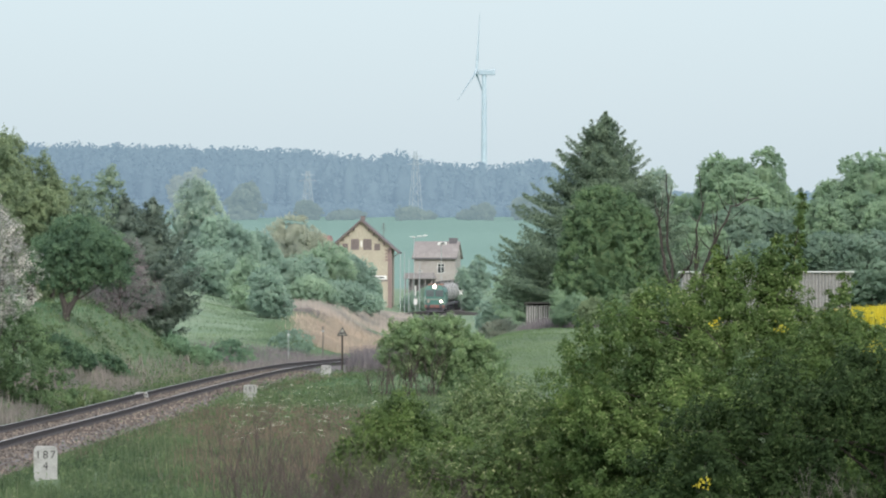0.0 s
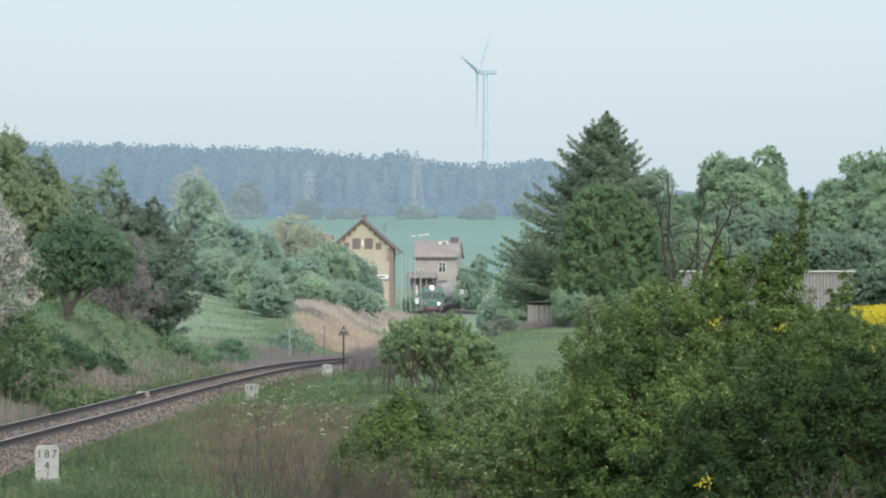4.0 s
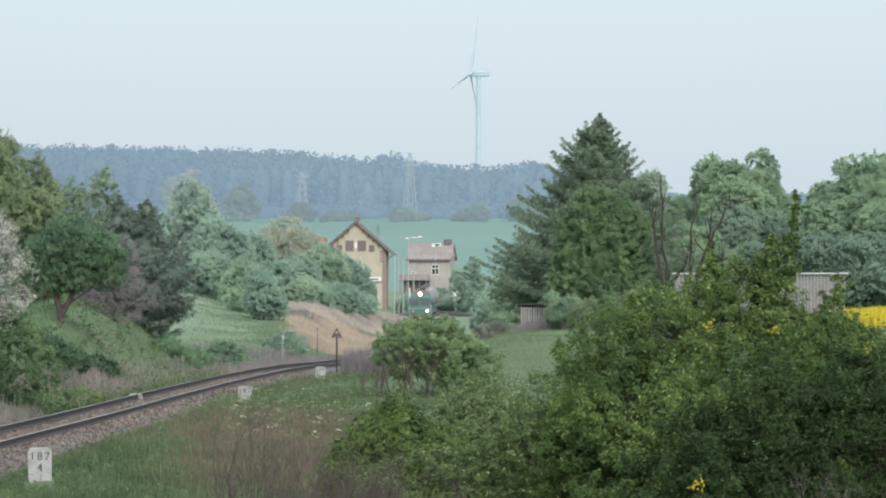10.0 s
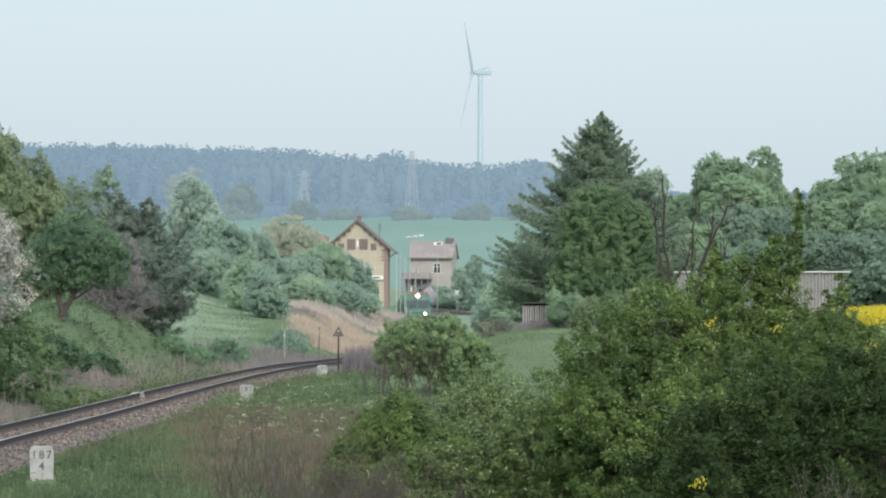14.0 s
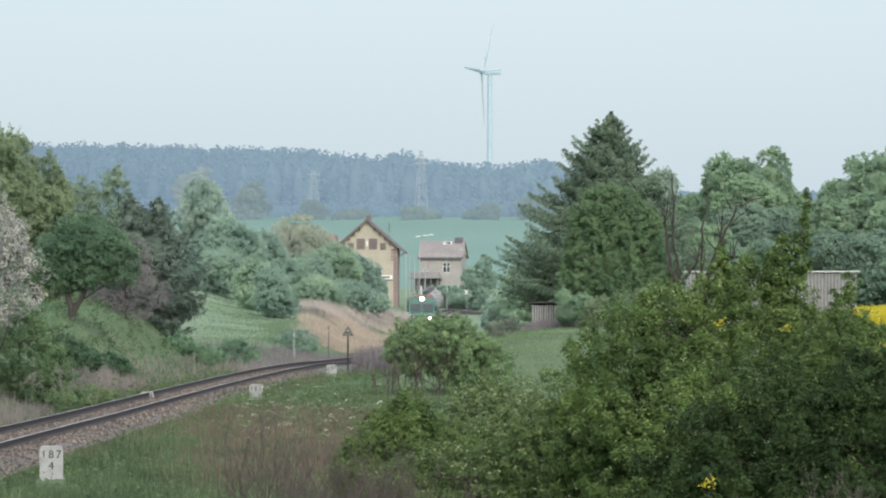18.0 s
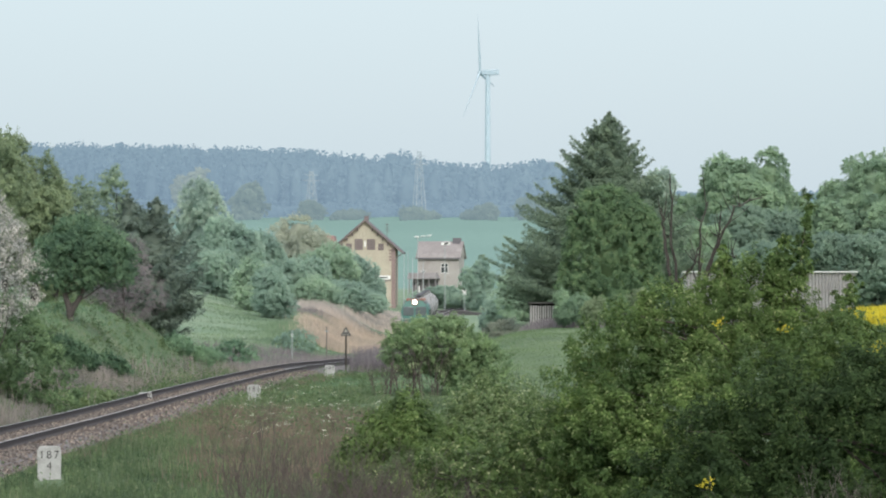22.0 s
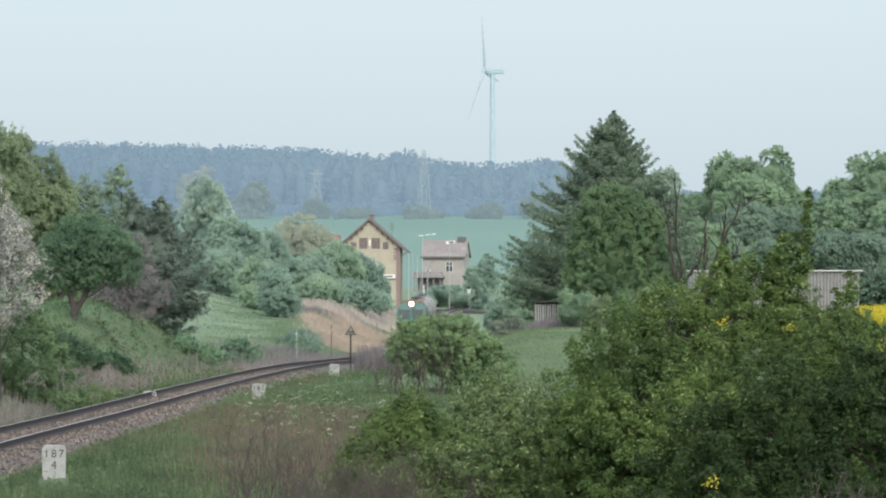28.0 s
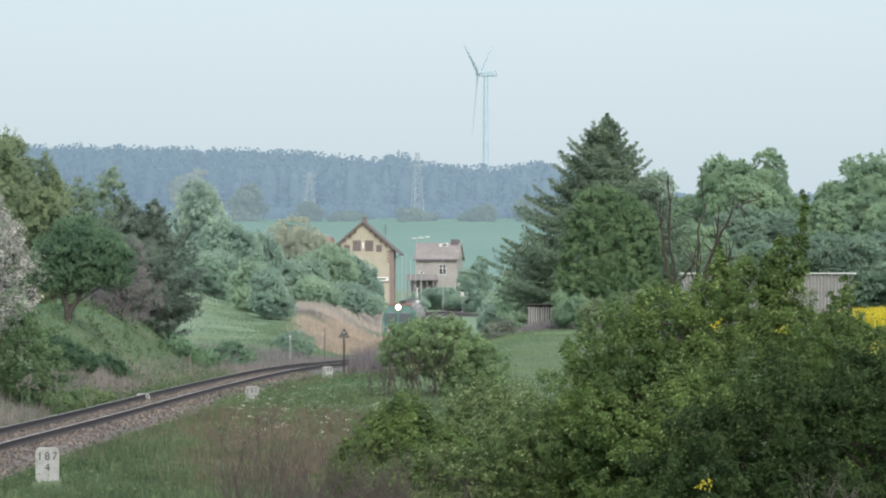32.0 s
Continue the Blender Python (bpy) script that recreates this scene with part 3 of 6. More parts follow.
def text_part(words, size, parent, m, mat, name="numeral"):
    cu = bpy.data.curves.new(name, "FONT")
    cu.body, cu.size, cu.align_x, cu.align_y, cu.extrude = words, size, "CENTER", "CENTER", 0.004
    tmp = bpy.data.objects.new("tmp", cu)
    me = bpy.data.meshes.new_from_object(tmp)
    bpy.data.objects.remove(tmp)
    me.materials.clear()
    me.materials.append(mat)
    return hang(name, me, parent, "", m)


POSTS = []


def distance_post(x, y, lines, label, turn=0.0, z=None):
    POSTS.append((x, y))
    ob = thing("distance_post", x, y, gz(x, y) - 0.05 if z is None else z, turn, label, "post", "distance posts along the line")
    bm = bmesh.new()
    outline = [(-0.28, -0.15), (0.28, -0.15), (0.285, 0.75), (0.25, 0.83), (0.2, 0.855), (-0.2, 0.855), (-0.25, 0.83), (-0.285, 0.75)]
    prism(outline, -0.07, 0.07, bm)
    bmesh.ops.bevel(bm, geom=list(bm.edges), offset=0.012, segments=1, affect="EDGES")
    part("slab", bm, CONCRETE, ob)
    for body, zz in lines:
        chars = body.split()
        for i, ch in enumerate(chars):
            text_part(ch, 0.27, ob, pose((i - (len(chars) - 1) / 2) * 0.175, -0.076, zz, 90, 0, 0), BLACK)
    return ob


distance_post(-9.5, 121.6, [("1 8 7", 0.64), ("4", 0.37)], "white painted concrete distance post lettered 187 over 4", 3)
distance_post(*by(-37.9, 215), [("1 8 7", 0.66)], "white concrete distance post beside the ballast, low in the grass", z=0.06)
distance_post(*by(-23.0, 285), [("1 8 7", 0.66)], "white concrete distance post at the foot of the embankment", z=-0.17)
distance_post(*by(-59.3, 214), [("1 8 7", 0.66)], "white concrete distance post behind the rails", z=-0.23)


def warning_sign(x, y):
    z = gz(x, y)
    ob = thing("railway_sign", x, y, z - 0.1, 0, "triangular black-edged railway sign on a tall dark post", "sign")
    part("post", rod((0, 0, 0), (0, 0, 2.55), 0.055, 0.05), DEADWOOD, ob)
    tri = [(-0.34, 2.5), (0.34, 2.5), (0, 3.1)]
    part("plate", prism(tri, -0.05, -0.03), BLACK, ob)
    inner = [(-0.215, 2.57), (0.215, 2.57), (0, 2.95)]
    part("face", prism(inner, -0.056, -0.05), REVERSE, ob, "weathered pale face")
    part("symbol", box(-0.14, 0.14, -0.064, -0.056, 2.61, 2.73, 0.01), BLACK, ob)


warning_sign(*by(-19.8, 312))

# ---- station houses ----
PLASTER = surface("ochre_plaster", (0.39, 0.35, 0.275), (0.49, 0.445, 0.355), 0.5, 0.9, spots=(0.46, 0.40, 0.32))
PLASTER2 = surface("grey_plaster", (0.31, 0.295, 0.275), (0.41, 0.39, 0.365), 0.6, 0.9, spots=(0.27, 0.245, 0.22))
BRICK = surface("old_brick", (0.21, 0.155, 0.145), (0.29, 0.22, 0.205), 3, 0.9, bump=0.3)
ROOF = surface("dark_roof_tile", (0.105, 0.1, 0.112), (0.16, 0.15, 0.165), 1.2, 0.85, bump=0.4)
ROOF2 = surface("grey_roof_tile", (0.20, 0.18, 0.178), (0.275, 0.25, 0.245), 0.8, 0.85, spots=(0.32, 0.30, 0.29))
REDROOF = surface("red_roof_tile", (0.27, 0.165, 0.15), (0.36, 0.235, 0.215), 1.0, 0.85)
SHUTTER = surface("brown_boards", (0.125, 0.1, 0.1), (0.185, 0.15, 0.148), 3, 0.8)
GLASS = plain("dark_glass", (0.05, 0.06, 0.065), 0.1)
PORCH = surface("grey_felt_roof", (0.20, 0.185, 0.19), (0.29, 0.27, 0.275), 1.0, 0.9)
# Dark colour that stands for the shade under the porch roof.
PORCHWALL = surface("porch_shade_boards", (0.15, 0.145, 0.15), (0.22, 0.21, 0.21), 2, 0.9)
FRAME = plain("white_frame", (0.72, 0.72, 0.7), 0.5)


def window(ob, x, y, z, w, h, name="window", closed=False):
    """A framed window set in a wall that faces -y; its centre is x, z."""
    t = 0.07
    frame_bm = bmesh.new()
    for a in ((x - w / 2 - t, x - w / 2, z - h / 2 - t, z + h / 2 + t), (x + w / 2, x + w / 2 + t, z - h / 2 - t, z + h / 2 + t), (x - w / 2, x + w / 2, z + h / 2, z + h / 2 + t), (x - w / 2, x + w / 2, z - h / 2 - t, z - h / 2)):
        box(a[0], a[1], y - 0.06, y + 0.04, a[2], a[3], 0, frame_bm)
    win = part(name, frame_bm, SHUTTER if closed else FRAME, ob)
    if closed:
        n = max(3, int(w / 0.2))
        for i in range(n):
            part("board", box(x - w / 2 + i * w / n + 0.006, x - w / 2 + (i + 1) * w / n - 0.006, y - 0.045, y - 0.012 * (1 + i % 2), z - h / 2, z + h / 2), SHUTTER, win)
    else:
        part("pane", box(x - w / 2, x + w / 2, y - 0.01, y + 0.02, z - h / 2, z + h / 2), GLASS, win)
        part("mullion", box(x - 0.05, x + 0.05, y - 0.05, y - 0.012, z - h / 2, z + h / 2), FRAME, win)
        part("transom", box(x - w / 2, x + w / 2, y - 0.048, y - 0.012, z + h * 0.12, z + h * 0.12 + 0.09), FRAME, win)
    return win


def station_house():
    x, y = by(-16.05, 800)
    z = 3.0
    ob = thing("station_house", x, y, z, -1.5, "two-storey ochre station house with a steep dark gable", "house")
    w, e, r, dep = 4.75, 8.45, 12.9, 12.0
    part("wall", prism([(-w, -1.5), (w, -1.5), (w, e), (0, r - 0.25), (-w, e)], 0, dep), PLASTER, ob)
    for s in (-1, 1):
        bm = prism([(s * -0.02, r), (s * (w + 1.15), r - 5.2), (s * (w + 1.15), r - 5.45), (s * -0.02, r - 0.28)], -0.65, dep + 0.5)
        roof = part("roof", bm, ROOF, ob)
        part("barge_board", prism([(0, r - 0.05), (s * (w + 1.16), r - 5.26), (s * (w + 1.16), r - 5.56), (0, r - 0.42)], -0.7, -0.655), SHUTTER, roof)
        for i in range(5):
            k = 0.25 + i * 0.17
            part("bracket", box(s * w * k - 0.12, s * w * k + 0.12, -0.5, 0.0, r - (r - e) * k - 0.85, r - (r - e) * k - 0.4), SHUTTER, ob)
    chim = part("chimney", box(-0.2, 0.45, 2.0, 2.7, r - 0.8, r + 0.35, 0.03), SHUTTER, ob, "dark brick chimney")
    part("cap", box(-0.26, 0.51, 1.94, 2.76, r + 0.35, r + 0.45, 0.02), SHUTTER, chim)
    for cx, ww, hh, zz in ((-1.0, 1.15, 1.55, 8.85), (0.95, 1.15, 1.55, 8.85), (-2.55, 0.75, 0.95, 8.45), (2.5, 0.75, 0.95, 8.45)):
        window(ob, cx, 0, zz, ww, hh, closed=True)
    for s in (-1, 1):
        part("pilaster", box(s * (w - 0.28) - 0.32, s * (w - 0.28) + 0.32, -0.09, 0.4, -1.5, e - 0.3, 0.02), BRICK, ob, "dark brick corner pilaster")
        for i in range(4):
            part("quoin", box(s * (w - 0.55) - 0.45 - 0.0, s * (w - 0.55) + 0.1, -0.075, 0.1, e - 2.2 + i * 0.5, e - 1.9 + i * 0.5), BRICK, ob)
    part("string_course", box(-w + 0.6, w - 0.6, -0.06, 0.1, 3.05, 3.2), ROOF, ob)
    board = part("name_board", box(-1.0, 4.0, -0.12, -0.03, 3.35, 3.95, 0.02), FRAME, ob, "white board")
    part("lettering", box(1.55, 3.6, -0.127, -0.12, 3.55, 3.75), BLACK, board)
    part("sill_band", box(-0.8, 2.4, -0.1, 0.02, 4.5, 4.75), FRAME, ob)
    part("gutter", rod((w + 1.2, -0.7, r - 5.4), (w + 1.2, dep, r - 5.4), 0.09), POSTGREY, ob)
    bm = rod((w + 1.15, -0.5, r - 5.45), (w + 0.2, -0.2, r - 6.1), 0.07)
    rod((w + 0.2, -0.2, r - 6.1), (w + 0.2, -0.2, -1.0), 0.07, bm=bm)
    part("downpipe", bm, POSTGREY, ob)
    # Plain white panel for an unidentified white patch on the gable.
    part("gable_vent", box(-0.12, 0.12, -0.05, 0.02, 8.5, 9.4, 0.02), FRAME, ob, "plain white panel between the shutters")
    aerial = part("aerial", rod((3.3, 5, 9.2), (3.3, 5, 12.3), 0.04), POSTGREY, ob)
    for k in range(4):
        part("aerial_bar", rod((2.85 + 0.05 * k, 5, 11.0 + 0.35 * k), (3.75 - 0.05 * k, 5, 11.0 + 0.35 * k), 0.025), POSTGREY, aerial)
    # the lower wing with a red roof behind
    part("wing_wall", box(-10.0, -w + 0.05, 3, dep - 0.5, -1.5, 7.6), PLASTER, ob)
    part("wing_roof", prism([(-10.4, 7.6), (-w + 0.3, 7.6), (-w + 0.3, 7.9), (-5.2, 10.3), (-9.6, 10.3), (-10.4, 7.9)], 2.4, dep), REDROOF, ob, "faded red tiled roof")
    return ob


station_house()


def signal_cabin():
    x, y = by(-1.6, 835)
    z = 3.2
    ob = thing("railway_house", x, y, z, -9, "small grey plastered house with a tiled saddle roof", "house")
    w, e, r, dep = 3.4, 7.15, 9.5, 5.6
    part("wall", box(-w, w, 0, dep, -1.5, e + 0.1), PLASTER2, ob)
    for s in (-1, 1):
        part("gable", prism([(0, e), (dep, e), (dep / 2, r - 0.2)], s * w - 0.12, s * w + 0.12), PLASTER2, ob, "", pose(0, 0, 0) @ Matrix(((0, 1, 0, 0), (1, 0, 0, 0), (0, 0, 1, 0), (0, 0, 0, 1))))
    sw = Matrix(((0, 1, 0, 0), (1, 0, 0, 0), (0, 0, 1, 0), (0, 0, 0, 1)))
    for a, b in ((-0.5, dep / 2), (dep + 0.5, dep / 2)):
        part("roof", prism([(a, e - 0.35), (b, r), (b, r - 0.25), (a, e - 0.6)], -w - 0.35, w + 0.35), ROOF2, ob, "", sw)
    part("eaves_board", box(-w - 0.36, w + 0.36, -0.56, -0.5, e - 0.62, e - 0.4), ROOF, ob)
    part("chimney", box(2.0, 3.3, dep / 2 - 0.5, dep / 2 + 0.5, r - 0.9, r + 0.55, 0.03), ROOF, ob, "wide sooty chimney")
    window(ob, 1.0, 0, 5.05, 1.05, 1.5)
    window(ob, -2.5, 0, 4.3, 0.6, 0.8)
    part("plinth", box(-w - 0.05, w + 0.05, -0.08, dep, -1.5, 0.5), BRICK, ob)
    porch = part("porch_roof", prism([(-w - 1.5, 3.3), (0.3, 3.3), (-0.1, 4.3), (-w - 1.1, 4.3)], -2.6, -0.02), PORCH, ob)
    # Added dark wall: paints the shade inside the open porch.
    part("porch_wall", box(-w - 0.9, -0.1, -0.9, -0.02, -1.5, 3.3), PORCHWALL, porch, "dark wall standing for shade in the open porch")
    for k in range(5):
        part("porch_post", box(-w - 1.15 + k * 1.08, -w - 1.0 + k * 1.08, -2.3, -2.15, -1.5, 3.3, 0.01), PORCH, porch)
    part("porch_rail", box(-w - 1.1, 0.0, -2.25, -2.2, 0.4, 0.55), PORCH, porch)
    return ob


signal_cabin()

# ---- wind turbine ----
# Blue-grey base colour holds the distance haze that fades the turbine.
TURBINE = surface("hazed_turbine_paint", (0.372, 0.468, 0.526), (0.414, 0.51, 0.569), 0.1, 0.9)


def wind_turbine():
    x, y = by(6.75, 3750)
    hub_z = 164.0
    ob = thing("wind_turbine", x, y, gz(x, y) - 1, 0, "three-bladed wind turbine behind the woods, greyed by painted haze", "turbine")
    base = gz(x, y) - 1
    h = hub_z - base
    t = np.linspace(0, 1, 12)
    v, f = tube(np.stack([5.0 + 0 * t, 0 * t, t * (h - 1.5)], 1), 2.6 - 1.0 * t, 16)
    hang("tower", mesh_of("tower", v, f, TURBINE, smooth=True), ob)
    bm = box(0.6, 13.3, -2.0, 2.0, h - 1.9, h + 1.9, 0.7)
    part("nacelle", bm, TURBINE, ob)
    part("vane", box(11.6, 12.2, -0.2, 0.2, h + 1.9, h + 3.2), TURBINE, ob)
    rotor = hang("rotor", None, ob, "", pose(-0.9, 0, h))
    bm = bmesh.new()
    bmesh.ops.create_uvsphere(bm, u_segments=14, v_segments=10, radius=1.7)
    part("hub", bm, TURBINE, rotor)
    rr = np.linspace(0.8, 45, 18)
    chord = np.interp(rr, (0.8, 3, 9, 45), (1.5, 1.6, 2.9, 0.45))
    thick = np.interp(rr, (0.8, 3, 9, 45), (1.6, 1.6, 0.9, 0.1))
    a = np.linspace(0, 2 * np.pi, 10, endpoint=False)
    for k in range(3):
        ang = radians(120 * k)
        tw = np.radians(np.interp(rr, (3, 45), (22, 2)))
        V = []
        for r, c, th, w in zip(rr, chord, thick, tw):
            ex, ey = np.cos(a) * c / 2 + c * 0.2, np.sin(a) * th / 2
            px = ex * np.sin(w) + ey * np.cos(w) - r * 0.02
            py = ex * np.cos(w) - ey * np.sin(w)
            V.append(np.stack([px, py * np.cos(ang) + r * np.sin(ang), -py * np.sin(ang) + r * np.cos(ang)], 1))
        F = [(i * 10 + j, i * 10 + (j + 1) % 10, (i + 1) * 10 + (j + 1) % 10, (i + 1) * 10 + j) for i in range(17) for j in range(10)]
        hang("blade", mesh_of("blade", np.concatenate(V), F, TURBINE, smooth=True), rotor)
    ob.matrix_basis = pose(x, y, base, 0, 0, 0)
    return rotor, h


rotor, rotor_h = wind_turbine()

# ---- far woods ----


def far_wood():
    """Rows of crowns that climb the far rise; the last rows make the skyline."""
    rng = np.random.default_rng(11)
    pieces = []
    n = 3200
    y = 1540 + 1160 * rng.uniform(0, 1, n) ** 1.6
    back = rng.uniform(0, 1, n) < 0.36
    y[back] = rng.uniform(2450, 2720, back.sum())
    bear = rng.uniform(-115, 118, n)
    sky = glide(bear, (-120, -78, -60, -43, -30, -25, -18, -13, -10.5, -7.5, -5.5, -2, 4, 10, 13, 16, 18, 20, 24, 120), (252, 252, 250, 247, 243, 239, 230, 229, 243, 236, 224, 222, 214, 213, 214, 222, 226, 218, 206, 195))
    for b, far, last, s in zip(bear, y, back, sky):
        a = b * far / 1000
        z = gz(a, far)
        ht = rng.uniform(12, 19)
        if last:
            ht = float(np.clip((5 + s * far / 9000 - z) * rng.uniform(0.86, 1.0), 7, 34))
        if z + ht > 5 + s * far / 9000 + 1.5:
            continue
        r = rng.uniform(3.0, 5.4) if last else rng.uniform(2.0, 4.2)
        # a rounded pine crown over a straight trunk of lower boughs
        pieces.append(halved(*lump(rng, a, far, z + ht * 0.42, r * 0.85, r * 0.85, ht * 0.45, 5, 7, 0.1)))
        m = 95
        q, ang = rng.uniform(0.02, 1.0, m), rng.uniform(0, 2 * np.pi, m)
        w = r * np.where(q > 0.6, np.sqrt(np.clip(1 - ((q - 0.6) / 0.42) ** 2, 0.02, 1)), 1.0) * rng.uniform(0.95, 1.12, m)
        c = np.stack([a + w * np.cos(ang), far + w * np.sin(ang), z + ht * (0.97 * q if last else q)], 1)
        pieces.append(slips(rng, c, np.stack([0.5 * np.cos(ang), 0.5 * np.sin(ang) - 0.6, 0.7 + 0 * q], 1) + rng.normal(size=(m, 3)) * 0.3, np.full(m, 1.1), 1.2))
    # low bushes along the edge of the field
    for _ in range(380):
        far = rng.uniform(1515, 1545)
        a = rng.uniform(-0.118, 0.118) * far
        r = rng.uniform(1.6, 4.2)
        z = gz(a, far)
        pieces.append(halved(*lump(rng, a, far, z + 0.6, r, r * 0.8, 0.6 + 0.6 * r, 5, 8, 0.1)))
        m = 110
        d = rng.normal(size=(m, 3))
        d /= np.linalg.norm(d, axis=1)[:, None]
        pieces.append(slips(rng, d * (r * 1.25, r, 0.9 + 0.8 * r) + (a, far, z + 0.8), d * 0.5 + (0, -0.4, 0.6) + rng.normal(size=(m, 3)) * 0.3, np.full(m, 0.85), 1.2))
    tagged(new("far_wood", mesh_of("far_wood", *joined(pieces), LEAF_FAR, smooth=True)), "pine wood on the far rise, blue with painted haze", "woods", kind="stuff")


far_wood()


def pylon(bearing, far, top):
    x, y = by(bearing, far)
    z = gz(x, y)
    h = top - z
    ob = thing("power_pylon", x, y, z, 20, "pale steel lattice power pylon by the far wood", "pylon", "power pylons")
    bm = bmesh.new()
    for sx in (-1, 1):
        for sy in (-1, 1):
            rod((sx * 1.7, sy * 1.7, 0), (sx * 0.4, sy * 0.4, h), 0.12, 0.09, 4, bm)
    for i in range(7):
        k, l = i / 7, (i + 1) / 7
        a, b = 1.7 - 1.3 * k, 1.7 - 1.3 * l
        for s in (-1, 1):
            rod((-a, s * a, h * k), (b, s * b, h * l), 0.05, None, 4, bm)
            rod((a, s * a, h * k), (-b, s * b, h * l), 0.05, None, 4, bm)
    part("lattice", bm, PYLON, ob)
    for k, w in ((0.8, 2.6), (0.92, 2.0)):
        part("cross_arm", rod((-w, 0, h * k), (w, 0, h * k), 0.09, None, 4), PYLON, ob)


pylon(-26.6, 1500, 39.5)
pylon(-5.4, 1500, 45.5)
pylon(-71.6, 2700, 84)
pylon(-49.7, 2700, 82)
pylon(14.6, 2700, 72)

# ---- trees and shrubs ----


def spruce(name, x, y, z, height, radius, label, seed, mat, tiers=46, droop=0.35, taper=1.0, size=0.34, top=0.12, per_tier=15, lop=0.0, fine=20, core=0.5):
    """Whorls of drooping boughs, shorter towards the top, each a narrow spray of needles with hanging twigs."""
    rng = np.random.default_rng(seed)
    ob = thing(name, x, y, z, 0, label, "tree")
    q = np.linspace(0, 1, 8)
    hang("trunk", mesh_of("trunk", *tube(np.stack([0 * q, 0 * q, q * height * 0.97], 1), radius * 0.055 * (1.15 - q), 8), BARK, smooth=True), ob)
    C, N, pieces = [], [], []
    for i in range(tiers):
        k = i / (tiers - 1)
        full = radius * (min(1.0, taper * (1 - k) + top) - 0.12 * max(0.0, 0.35 - k)) * min(1.0, 0.7 + 1.4 * k) * min(1.0, 0.7 + 5 * (1 - k))
        if core and i % 3 == 0 and k < 0.93:
            pieces.append(halved(*lump(rng, -lop * full * 0.5, 0, height * (0.09 + 0.9 * k) - 0.25 * full, core * full, core * full, height / tiers * 3.2, 5, 12, 0.16)))
        for _ in range(max(4, int(per_tier * (1 - 0.6 * k)))):
            a = rng.uniform(0, 2 * np.pi)
            h = height * (0.07 + 0.92 * k) + rng.normal() * 0.02 * height * (1 - 0.8 * k)
            sag = droop * rng.uniform(0.5, 1.4)
            l = full * (rng.uniform(0.62, 1.08) if rng.uniform() < 0.86 else rng.uniform(1.06, 1.22)) * (1 - lop * math.cos(a))
            d = np.array((math.cos(a), math.sin(a), 0))
            m = max(8, int(l * fine * rng.uniform(0.7, 1.25)))
            t = rng.uniform(0.2, 1, m) ** 0.75
            p = d * (l * t)[:, None] + (0, 0, h)
            p[:, 2] += -sag * l * t + 0.3 * l * t ** 3 + 0.75 * k * k * l * t
            p += np.array((-d[1], d[0], 0)) * (rng.normal(size=m) * 0.17 * l * (1.05 - 0.8 * t))[:, None]
            hung = rng.uniform(0, 1, m) ** 2
            p[:, 2] -= hung * (0.1 + 0.1 * min(l, 4.0)) * (1.1 - 0.6 * t)
            C.append(p)
            N.append(rng.normal(size=(m, 3)) * 0.4 + d * 0.5 + np.stack([0 * t, 0 * t, 0.9 - 0.8 * hung], 1))
    c = np.concatenate(C)
    pieces.append(slips(rng, c, np.concatenate(N), np.full(len(c), size), 3.0))
    hang("crown", mesh_of("crown", *joined(pieces), mat, smooth=True), ob)
    return ob


